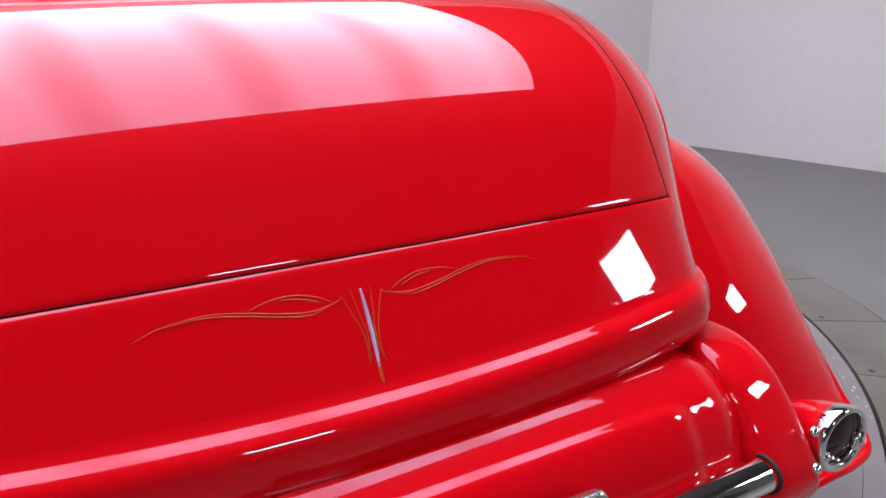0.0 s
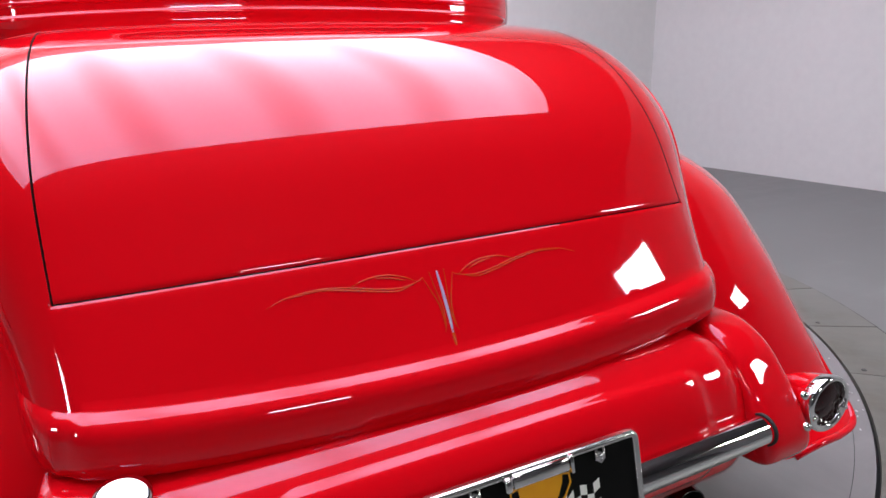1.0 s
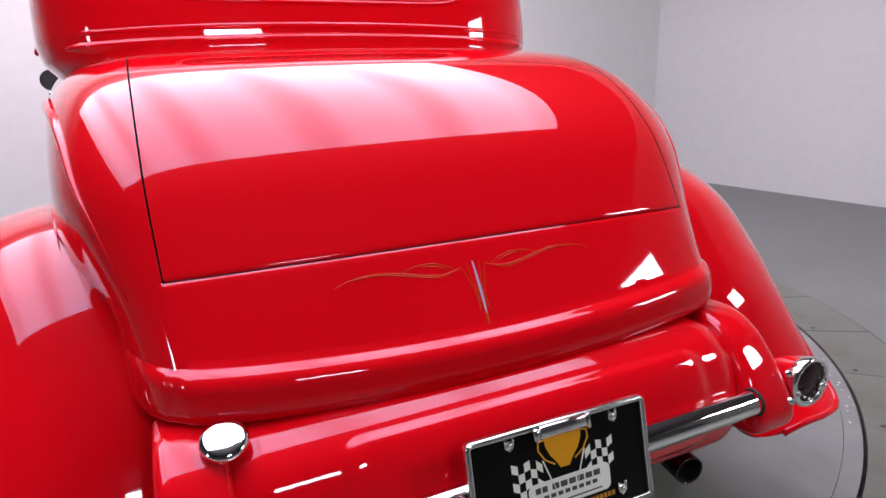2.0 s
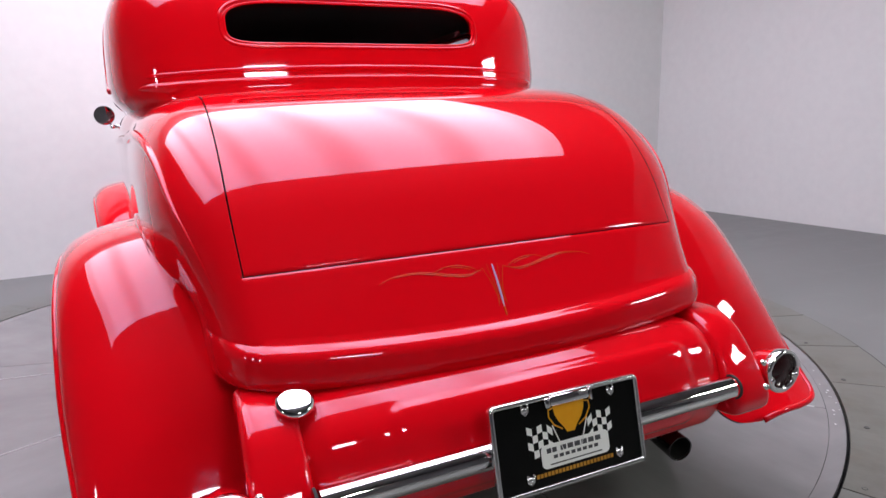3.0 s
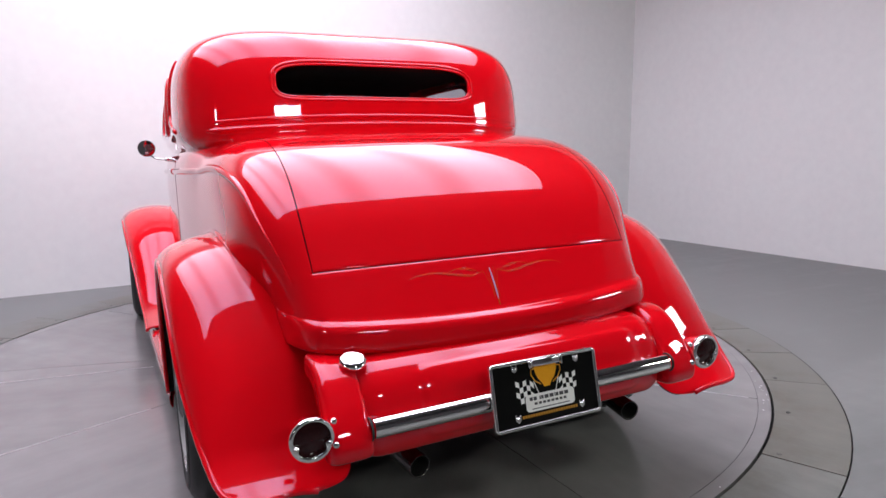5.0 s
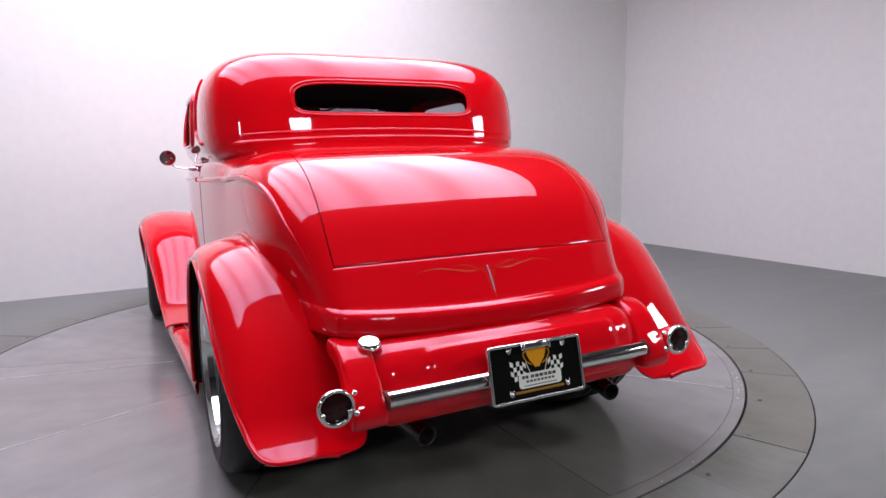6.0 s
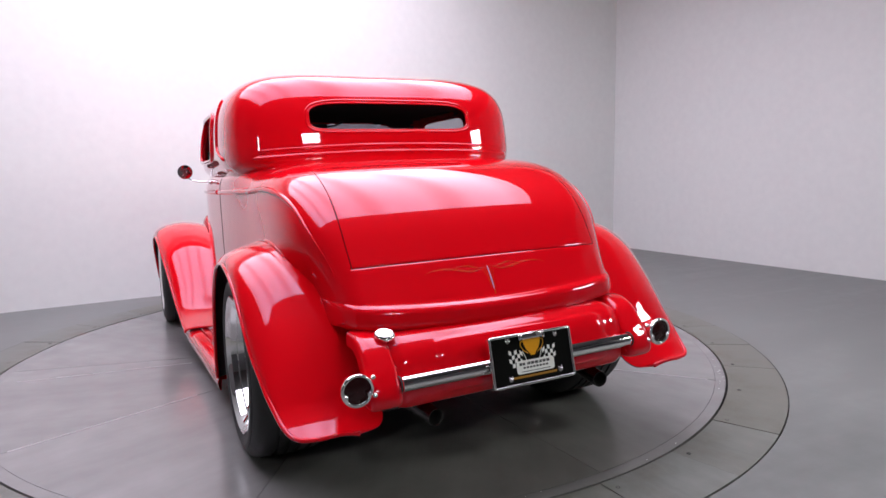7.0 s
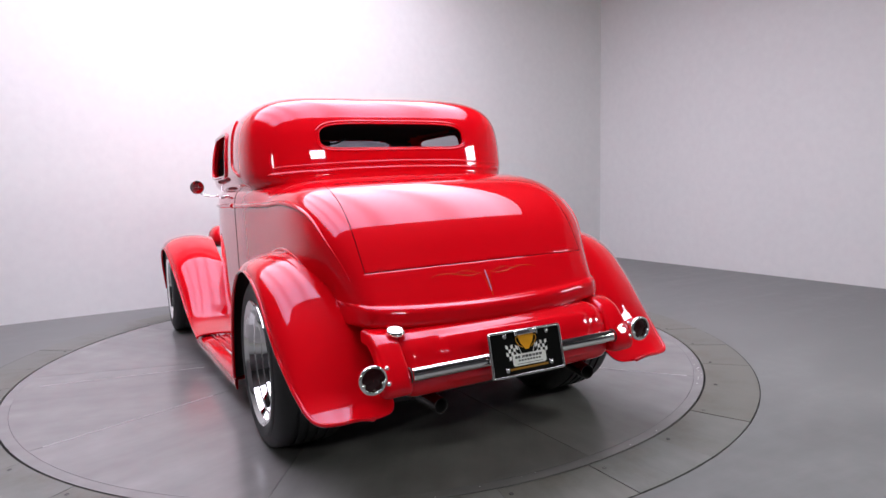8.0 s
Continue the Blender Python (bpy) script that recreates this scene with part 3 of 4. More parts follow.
# raised line from the doors, back along the quarter and down beside the deck
for s in (-1, 1):
    pts = [section(None, math.asin(0.798 ** (power(y) / 2)), None, y) for y in np.linspace(0.637, 0.13, 24)] + [section(None, smooth_at(p, [0.0, 0.25, 0.4, 0.6, 0.93, 1.25, 1.54], [0.92, 0.865, 0.785, 0.70, 0.53, 0.44, 0.385]), p, None) for p in np.linspace(1.53, 0.16, 60)]
    part("quarter_bead", tube([(s * p.x, p.y, p.z) for p in pts], [0.0125 * min(1.0, 0.05 + (len(pts) - 1 - k) / 34) for k in range(len(pts))], 12), RED, car, "raised red line on the quarter panel")
    pts = [section(None, math.asin(0.798 ** (power(y) / 2)), None, y) for y in np.linspace(0.657, 1.295, 14)]
    part("door_bead", tube([(s * p.x, p.y, p.z) for p in pts], 0.0125, 10), RED, door_obs[0 if s < 0 else 1])
    x = half_width(0.80)
    e = part("door_handle", join(tube([(s * (x - 0.03), 0.81, 1.095), (s * (x + 0.010), 0.81, 1.095)], 0.007, 10), tube([(s * (x + 0.010), 0.79, 1.093), (s * (x + 0.014), 0.835, 1.095), (s * (x + 0.010), 0.88, 1.091)], [0.006, 0.008, 0.005], 12)), CHROME, door_obs[0 if s < 0 else 1], "chrome door handle")

# ---------------------------------------------------------------- cabin
CAB_ZB, CAB_ZT = 1.154, 1.587


def cabin_point(u, k, inset=0.0):
    """u: round the plan, 0 to 1 from the middle of the rear clockwise; k: 0 foot to 1 roof's middle."""
    a = k * math.pi / 2
    m = 4.8
    lift = math.sin(a) ** (2 / m)
    draw = max(math.cos(a), 0.0) ** (2 / m)
    z = CAB_ZB + (CAB_ZT - inset - CAB_ZB) * lift
    lean = (z - CAB_ZB)
    y_rear = 0.138 + 0.125 * lean + inset
    y_front = 1.50 - 0.30 * lean - inset
    w = 0.735 - 0.02 * lean - inset - 0.014 * max(0.0, 1 - lean / 0.075) ** 2
    yc, hl = (y_rear + y_front) / 2, (y_front - y_rear) / 2
    t = 2 * math.pi * u
    c, s = math.cos(t), math.sin(t)
    p = 5.4 if c > 0 else 9.0
    px = -w * math.copysign(abs(s) ** (2 / p), s)
    py = -hl * math.copysign(abs(c) ** (2 / p), c)
    return Vector((px * draw, yc + py * draw, z))


REAR_W = (-0.006, 0.392, 1.3605, 0.060)    # rear window: middle and half width, middle and half height
SIDE_W = (1.060, 0.272, 1.318, 0.118)      # door windows, along y


def rear_powers(up):
    """Wide corners above, tighter ones below."""
    return (6.0, 2.6) if up else (12.0, 4.0)


def outline_rear(t, grow=0.0):
    """The rear window's rim in x and z."""
    c, s = math.cos(t), math.sin(t)
    p, q = rear_powers(s > 0)
    x0, a, z0, h = REAR_W
    return x0 + (a + grow) * math.copysign(abs(c) ** (2 / p), c), z0 + (h + grow) * math.copysign(abs(s) ** (2 / q), s)


def in_rear(p, g=0.0):
    x0, a, z0, h = REAR_W
    m, q = rear_powers(p.z > z0)
    return p.y < 0.6 and (abs(p.x - x0) / (a + g)) ** m + (abs(p.z - z0) / (h + g)) ** q < 1


def in_side(p, g=0.0):
    y0, a, z0, h = SIDE_W
    return abs(p.x) > 0.4 and (abs(p.y - y0) / (a + g)) ** 7 + (abs(p.z - z0) / (h + g)) ** 6 < 1


def in_front(p, g=0.0):
    return p.y > 1.3 and (abs(p.x) / 0.50) ** 6 + (abs(p.z - 1.33) / 0.11) ** 5 < 1


def cabin_sheet(inset, only=None, grow=0.0):
    """The cabin's skin with its window holes, or the skin inside one hole alone."""
    nu, nk = 220, 84
    pts0 = [cabin_point(j / 2000, 0.3) for j in range(2001)]
    acc = [0.0]
    for j in range(2000):
        acc.append(acc[-1] + (pts0[j + 1] - pts0[j]).length)
    us = [float(np.interp(acc[-1] * j / nu, acc, np.arange(2001) / 2000)) for j in range(nu)]
    kk = [cabin_point(0.0, k / 2000) for k in range(2001)]
    acc = [0.0]
    for j in range(2000):
        acc.append(acc[-1] + (kk[j + 1] - kk[j]).length)
    ks = [float(np.interp(acc[-1] * j / nk, acc, np.arange(2001) / 2000)) for j in range(nk)] + [0.9999]
    skirt = [[Vector((q.x * (1 - 1.3 * d), q.y, q.z - d)) for q in (cabin_point(u, 0.0, inset) for u in us)] for d in (0.11, 0.06, 0.03, 0.012)]
    b = grid(skirt + [[cabin_point(u, k, inset) for u in us] for k in ks[0:1] + ks[2:]], close_u=True)
    b.verts.ensure_lookup_table()
    tests = {"rear": in_rear, "side": in_side, "front": in_front}
    gone = []
    for f in b.faces:
        c = f.calc_center_median()
        hit = [n for n, q in tests.items() if q(c, grow)]
        if only:
            ok = hit == [only[0]] and (only[1] == 0 or c.x * only[1] > 0)
            if not ok:
                gone.append(f)
        elif hit:
            gone.append(f)
    bmesh.ops.delete(b, geom=gone, context="FACES")
    return finish(b)


def on_cabin(x, z, side="rear"):
    """The cabin's skin at x, z on its rear."""
    lo, hi = 0.0, 0.95
    for _ in range(40):
        k = (lo + hi) / 2
        if cabin_point(0, k).z < z:
            lo = k
        else:
            hi = k
    k = (lo + hi) / 2
    if side == "rear":
        a, b = -0.25, 0.25
        for _ in range(40):
            u = (a + b) / 2
            if cabin_point(u, k).x > x:
                a = u
            else:
                b = u
        return cabin_point((a + b) / 2, k)
    a, b = (0.02, 0.48) if side == "left" else (0.98, 0.52)
    for _ in range(40):
        u = (a + b) / 2
        if cabin_point(u, k).y < x:
            a = u
        else:
            b = u
    return cabin_point((a + b) / 2, k)


def trimmed_cabin():
    """The cabin's skin, its rear and side holes cut clean along their rims and turned inwards."""
    b = cabin_sheet(0.0)
    rims = []
    for v in b.verts:
        if not v.is_boundary or v.co.z < 1.19 or v.co.z > 1.52:
            continue
        rear = v.co.y < 0.5
        if not rear and (abs(v.co.x) < 0.64 or v.co.y > 1.62):
            continue
        inside = in_rear if rear else in_side
        w = REAR_W if rear else SIDE_W
        mid = Vector((w[0], v.co.y, w[2])) if rear else Vector((v.co.x, w[0], w[2]))
        lo, hi = 0.5, 1.6
        for _ in range(30):
            m = (lo + hi) / 2
            if inside(mid + (v.co - mid) * m):
                lo = m
            else:
                hi = m
        q = mid + (v.co - mid) * lo
        v.co = on_cabin(q.x, q.z) if rear else on_cabin(q.y, q.z, "left" if v.co.x < 0 else "right")
        rims.append(v)
    rims = set(rims)
    edges = [e for e in b.edges if e.is_boundary and e.verts[0] in rims and e.verts[1] in rims]
    r = bmesh.ops.extrude_edge_only(b, edges=edges)
    for v in (g for g in r["geom"] if isinstance(g, bmesh.types.BMVert)):
        v.co += Vector((0, 0.016, 0)) if v.co.y < 0.5 else Vector((-math.copysign(0.016, v.co.x), 0, 0))
    return finish(b)


cabin = part("cabin", trimmed_cabin(), RED, car)
sharp(cabin, 40)
part("headliner", cabin_sheet(0.022, grow=0.022), TRIM_DARK, car, "dark cloth lining")
part("rear_window", cabin_sheet(0.014, ("rear", 0), 0.024), GLASS, car, "dark tinted narrow rear glass")
part("windscreen", cabin_sheet(0.012, ("front", 0)), GLASS, car, "tinted front glass")
# the rear moulding: a ridge outside the rim and a thinner one on it
for grow, r, sink in ((0.0115, 0.0072, 0.0042), (0.0015, 0.0042, 0.0034)):
    pts = []
    for k in range(140):
        x, z = outline_rear(2 * math.pi * k / 140, grow)
        pts.append(on_cabin(x, z) + Vector((0, sink, 0)))
    part("rear_window_surround", tube(pts, r, 10, closed=True), RED, car, "raised red moulding round the rear glass")
for s, side in ((-1, "left"), (1, "right")):
    pts = []
    for k in range(96):
        t = 2 * math.pi * k / 96
        c, d = math.cos(t), math.sin(t)
        pts.append(on_cabin(SIDE_W[0] + SIDE_W[1] * math.copysign(abs(c) ** (2 / 7), c), SIDE_W[2] + SIDE_W[3] * math.copysign(abs(d) ** (2 / 6), d), side))
    part("side_window_surround", tube(pts, 0.011, 8, closed=True), RED, car)

# belt moulding round the foot of the cabin: two soft ridges running out into the deck
BELT = [(-0.022, 1.264), (-0.006, 1.252), (0.002, 1.246), (0.0060, 1.240), (0.0068, 1.2345), (0.0042, 1.2285), (0.0036, 1.223), (0.0062, 1.2175), (0.0112, 1.2135), (0.0138, 1.2095), (0.0142, 1.204),
        (0.0140, 1.197), (0.0148, 1.188), (0.0175, 1.178), (0.0220, 1.167), (0.0260, 1.153), (0.0280, 1.135), (0.0280, 1.110)]
rows = []
plan = [cabin_point((k / 90 * 0.145) % 1.0, 0.02) for k in range(-91, 92)]
for i in range(69):
    grow, z = smooth_line(BELT, i / 68)
    row = []
    for k in range(1, 182):
        p, d = plan[k], plan[k + 1] - plan[k - 1]
        nn = Vector((d.y, -d.x, 0)).normalized()
        if nn.dot(Vector((p.x, p.y - 0.75, 0))) < 0:
            nn = -nn
        end = max(0.0, abs(k - 91) - 60) / 30
        rear = max(-nn.y, 0.0)
        g = grow * (0.15 + 0.85 * rear) if grow > 0 else grow
        row.append(Vector((p.x, p.y, z - 0.007 - 0.018 * (p.x / 0.6) ** 2)) + nn * (g - 0.030 * end * end - 2.2 * (1 - rear ** 3) * max(0.0, 1.205 - z)))
    rows.append(row)
part("belt_moulding", finish(grid(rows)), RED, car, "raised red belt line moulding")
# inside mirror seen through the glass
part("inside_mirror", join(slab(-0.13, 0.025, 1.300, 1.325, 1.388, 1.430, 0.008, 3), tube([(0.02, 1.315, 1.412), (0.08, 1.33, 1.420), (0.15, 1.36, 1.448)], 0.006, 8)), BLACK, car, "black inside mirror on a stalk")

for s, side in ((-1, "left"), (1, "right")):
    pts = [on_cabin(0.605 + 0.02 * max(0, z - 1.44) * 5 - 0.15 * max(0.0, (1.26 - z) / 0.07) ** 2, z, side) for z in np.linspace(1.19, 1.475, 36)]
    part("door_edge_bead", tube(pts, 0.008, 10), RED, car)
bm = bmesh.new()
bmesh.ops.create_grid(bm, x_segments=2, y_segments=2, size=0.5)
for v in bm.verts:
    v.co = Vector((v.co.x * 1.2, 0.72 + v.co.y * 0.98, 1.12))
part("interior_shelf", thicken(bm, 0.01), TRIM_DARK, car, "dark cloth inside the cabin", smooth=False)
part("seat_back", slab(-0.55, 0.55, 0.36, 0.50, 1.0, 1.29, 0.05, 4), TRIM_DARK, car, "dark cloth seat back")

# ---------------------------------------------------------------- fenders


def fender(keys, name, label, s, thick=0.006, dx=0.0):
    """Keys along the crest from the front foot to the tail: y, z, inner x, outer x, drop of the outer lip, rounding across."""
    rows = []
    nseg = 110
    for i in range(nseg + 1):
        t = i / nseg
        y, z, xi, xo, drop, rx = smooth_line(keys, t)
        y2, z2 = smooth_line(keys, min(t + 0.004, 1))[:2]
        y1, z1 = smooth_line(keys, max(t - 0.004, 0))[:2]
        d = Vector((0, y2 - y1, z2 - z1)).normalized()
        nrm = Vector((0, d.z, -d.y))
        row = []
        rise = 0.02 + 0.07 * min(drop / 0.07, 1.0) ** 2 * max(0.0, xo - rx - xi - 0.06)
        for j in range(15):
            x = xi + (xo - rx - xi) * j / 14
            row.append(Vector((s * x, y, z)) + nrm * rise * (math.sin(math.pi * j / 28) - 1))
        for j in range(1, 17):
            a = math.pi / 2 * j / 16
            row.append(Vector((s * (xo - rx + rx * math.sin(a)), y, z)) - nrm * (drop * (1 - math.cos(a))))
        rows.append(row)
    rows = [[p + Vector((dx, 0, 0)) for p in r] for r in rows]
    lip = [r[-1] for r in rows] + [rows[-1][k] for k in range(len(rows[0]) - 2, -1, -2)]
    bm = finish(grid(rows))
    bm.normal_update()
    flip = 1 if list(bm.faces)[len(bm.faces) // 2].normal.dot(Vector((s * 0.3, 0, 1))) > 0 else -1
    lining = bm.copy()
    for v in lining.verts:
        v.co -= v.normal * thick * flip
    for f in lining.faces:
        f.material_index = 1
    rim = []
    for p in lip:
        if not rim or (p - rim[-1]).length > 0.004:
            rim.append(p)
    ob = part(name, join(bm, lining, tube(rim, 0.0075, 10)), RED, car, label)
    ob.data.materials.append(UNDER)
    return ob


REAR_F = [(0.385, 0.215, 0.60, 0.880, 0.02, 0.06), (0.365, 0.335, 0.60, 0.882, 0.03, 0.09), (0.32, 0.495, 0.60, 0.883, 0.045, 0.13), (0.235, 0.675, 0.60, 0.883, 0.06, 0.17), (0.10, 0.803, 0.60, 0.882, 0.07, 0.20),
          (-0.08, 0.857, 0.60, 0.881, 0.075, 0.22), (-0.26, 0.841, 0.59, 0.880, 0.08, 0.22), (-0.41, 0.769, 0.57, 0.877, 0.08, 0.21), (-0.535, 0.650, 0.54, 0.871, 0.08, 0.20), (-0.605, 0.565, 0.49, 0.863, 0.075, 0.18),
          (-0.650, 0.495, 0.49, 0.853, 0.055, 0.15), (-0.685, 0.437, 0.495, 0.843, 0.036, 0.12), (-0.712, 0.394, 0.50, 0.832, 0.020, 0.10), (-0.746, 0.360, 0.505, 0.820, 0.012, 0.085), (-0.777, 0.338, 0.518, 0.803, 0.008, 0.07), (-0.797, 0.3265, 0.548, 0.772, 0.005, 0.06), (-0.805, 0.322, 0.60, 0.715, 0.002, 0.04)]
FRONT_F = [(2.90, 0.386, 0.55, 0.92, 0.06, 0.12), (2.85, 0.546, 0.56, 0.935, 0.07, 0.16), (2.745, 0.696, 0.58, 0.945, 0.08, 0.19), (2.59, 0.791, 0.59, 0.945, 0.085, 0.2), (2.40, 0.816, 0.60, 0.945, 0.085, 0.2),
           (2.215, 0.776, 0.60, 0.935, 0.08, 0.2), (2.035, 0.674, 0.59, 0.92, 0.075, 0.18), (1.87, 0.532, 0.58, 0.90, 0.065, 0.15), (1.72, 0.39, 0.57, 0.882, 0.05, 0.12), (1.58, 0.288, 0.57, 0.866, 0.03, 0.08), (1.38, 0.240, 0.58, 0.860, 0.02, 0.05)]
for s in (-1, 1):
    fender(REAR_F, "rear_fender", "sweeping red rear fender", s, dx=0.040)
    fender(FRONT_F, "front_fender", "sweeping red front fender", s, dx=-0.034)

# welts where the rear fenders meet the body
for s in (-1, 1):
    pts = []
    for k in range(0, 60):
        y, z = smooth_line(REAR_F, 0.10 + 0.50 * k / 59)[:2]
        if 0.66 < z and y > -0.36:
            pts.append((s * (half_width(y) + 0.001 - 0.03 * max(0.0, (-0.2 - y) / 0.3) ** 2), y, z + 0.002))
    part("fender_welt", tube(pts, [0.0065 * min(1.0, 0.05 + (len(pts) - 1 - k) / 8) for k in range(len(pts))], 8), RED, car, "raised red welt between fender and body")

# running boards
for s in (-1, 1):
    prof = [(0.60, 0.215), (0.62, 0.223), (0.80, 0.223), (0.835, 0.219), (0.852, 0.207), (0.858, 0.185), (0.856, 0.16), (0.85, 0.145), (0.845, 0.147), (0.84, 0.195), (0.60, 0.195)]
    rb = part("running_board", finish(grid([[(s * x + 0.02 - 0.05 * (y - 0.38) / 1.1, y, z) for x, z in prof] for y in np.linspace(0.38, 1.48, 24)])), RED, car, "ribbed red running board")
    for k in range(4):
        x = 0.66 + 0.04 * k
        part("tread_strip", tube([(s * x + 0.018, 0.43, 0.226), (s * x - 0.026, 1.38, 0.226)], 0.005, 8), CHROME if k == 3 else RED, rb)

# ---------------------------------------------------------------- wheels


def wheel(x, y, s, width, radius, rim):
    e = new("wheel")
    e.parent = car
    e.matrix_local = car.matrix_world.inverted() @ pose(x, y, radius)
    h = width / 2
    prof = [(-h * 0.86, rim - 0.004), (-h * 0.98, rim + 0.02), (-h, rim + (radius - rim) * 0.40), (-h * 1.012, rim + (radius - rim) * 0.44), (-h * 1.012, rim + (radius - rim) * 0.49), (-h, rim + (radius - rim) * 0.53), (-h * 0.99, radius - 0.046), (-h * 0.97, radius - 0.045), (-h * 0.95, radius - 0.033), (-h * 0.86, radius - 0.012), (-h * 0.7, radius - 0.003)]
    for g in (-0.42, -0.14, 0.14, 0.42):
        prof += [(h * (g - 0.05), radius), (h * (g - 0.045), radius - 0.008), (h * (g + 0.045), radius - 0.008), (h * (g + 0.05), radius)]
    prof += [(-a, r) for a, r in prof[10::-1]]
    ty = part("tyre", revolve(prof, 72, "x"), RUBBER, e, "black rubber tyre with grooved tread")
    sharp(ty, 40)
    o = s * h
    dish = [(-o * 0.8, rim + 0.0), (-o * 0.3, rim - 0.045), (o * 0.30, rim - 0.058), (o * 0.36, rim - 0.056), (o * 0.40, rim - 0.046), (o * 0.52, rim - 0.040), (o * 0.55, rim - 0.030), (o * 0.70, rim - 0.025), (o * 0.73, rim - 0.016), (o * 0.88, rim - 0.010), (o * 0.92, rim - 0.002), (o * 0.97, rim + 0.007), (o * 0.99, rim + 0.012), (o * 0.93, rim + 0.016)]
    rm = part("rim", revolve(dish, 72, "x"), ALUMINIUM, e, "polished deep-dish aluminium rim")
    sharp(rm, 30)
    for k in range(5):
        a = 2 * math.pi * k / 5 + 0.3
        b = slab(-0.014, 0.014, -0.046, 0.046, 0.05, rim - 0.050, 0.010, 2)
        for v in b.verts:
            v.co.y *= 1.0 - 0.3 * (v.co.z - 0.05) / (rim - 0.1)
        part("spoke", moved(b, Matrix.Translation((o * 0.38, 0, 0)) @ Matrix.Rotation(a, 4, "X")), ALUMINIUM, e)
    part("hub_cap", revolve([(o * 0.2, 0.075), (o * 0.50, 0.075), (o * 0.58, 0.060), (o * 0.64, 0.035), (o * 0.66, 0.001)], 32, "x"), CHROME, e)
    part("brake_disc", revolve([(-o * 0.45, rim - 0.09), (-o * 0.35, rim - 0.085), (-o * 0.35, 0.02)], 40, "x"), DISC, e)
    return e


for s in (-1, 1):
    wheel(s * 0.685 + 0.014, AXLE_R - 0.045, s, 0.30, 0.363, 0.252)
    wheel(s * 0.835 - 0.034, AXLE_F, s, 0.19, 0.325, 0.222)

# ---------------------------------------------------------------- tail: tank cover, horns, bar, lamps, plate
rows = []
PAN = [(-0.64, 0.590), (-0.735, 0.588), (-0.778, 0.574), (-0.810, 0.547), (-0.833, 0.508), (-0.845, 0.465), (-0.846, 0.42), (-0.838, 0.385), (-0.815, 0.362), (-0.76, 0.352), (-0.6, 0.35)]


def pan_point(x, t, out=0.0):
    a, b, c = smooth_line(PAN, max(t - 0.004, 0)), smooth_line(PAN, t), smooth_line(PAN, min(t + 0.004, 1))
    d = Vector((0, c[0] - a[0], c[1] - a[1])).normalized()
    return Vector((x, b[0], b[1])) + Vector((0, d.z, -d.y)) * out


def pressed(x, t):
    """The long raised field pressed into the tank cover."""
    a, b = max((abs(x - 0.03) - 0.30) / 0.03, 0.0), max((0.30 - t) / 0.04, (t - 0.61) / 0.05, 0.0)
    q = math.hypot(a, b) * 1.6 - 1.6
    return 0.006 * (1 / (1 + math.exp(min(max(q * 4, -30), 30))))


bm = finish(grid([[pan_point(x, t, pressed(x, t) - 0.022 * max(0.0, (abs(x) - 0.405) / 0.063) ** 2) for t in np.linspace(0, 1, 90)] for x in np.linspace(-0.468, 0.468, 160)]))
part("tank_cover", bm, RED, car, "rounded red panel over the fuel tank")
for s in (-1, 1):
    prof = [(-0.66, 0.598), (-0.735, 0.594), (-0.792, 0.567), (-0.834, 0.521), (-0.861, 0.482), (-0.880, 0.447), (-0.886, 0.42), (-0.877, 0.398), (-0.85, 0.388), (-0.78, 0.386)]
    rows = []
    for k in range(61):
        y, z = smooth_line(prof, k / 60)
        y2, z2 = smooth_line(prof, min(k / 60 + 0.01, 1))
        y1, z1 = smooth_line(prof, max(k / 60 - 0.01, 0))
        d = Vector((0, y2 - y1, z2 - z1)).normalized()
        nn = Vector((0, d.z, -d.y))
        w = 0.047 + 0.010 * k / 60
        row = []
        for j in range(25):
            a = math.pi * j / 24
            c, q = math.cos(a), math.sin(a)
            row.append(Vector((s * (0.500 - w * math.copysign(abs(c) ** 0.36, c)), y, z)) + nn * (0.05 * (abs(q) ** 0.36 - 1)))
        rows.append(row)
    horn = part("frame_horn_cover", finish(grid(rows)), RED, car, "curved red cover over the frame end")
    part("bar_socket", moved(revolve([(0.004, 0.0272), (-0.001, 0.0272), (-0.0015, 0.0265), (-0.0015, 0.0235)], 32, "x"), Matrix.Translation((s * 0.4525, -0.862, 0.458)) @ Matrix.Scale(s, 4, (1, 0, 0))), GAP, horn, "black ring round the chrome bar")
    for dz, dy in ((0.022, 0.006), (-0.030, -0.004)):
        part("bolt", moved(revolve([(0.0, 0.0075), (-0.005, 0.007), (-0.008, 0.004), (-0.0085, 0.001)], 16), Matrix.Translation((s * 0.537, -0.874 + dy, 0.477 + dz))), CHROME, horn, "small chrome bolt")
bar = part("spreader_bar", tube([(-0.446, -0.862, 0.458), (0.446, -0.862, 0.458)], 0.024, 28), CHROME, car, "thick chrome tube between the frame ends")
sharp(bar, 40)
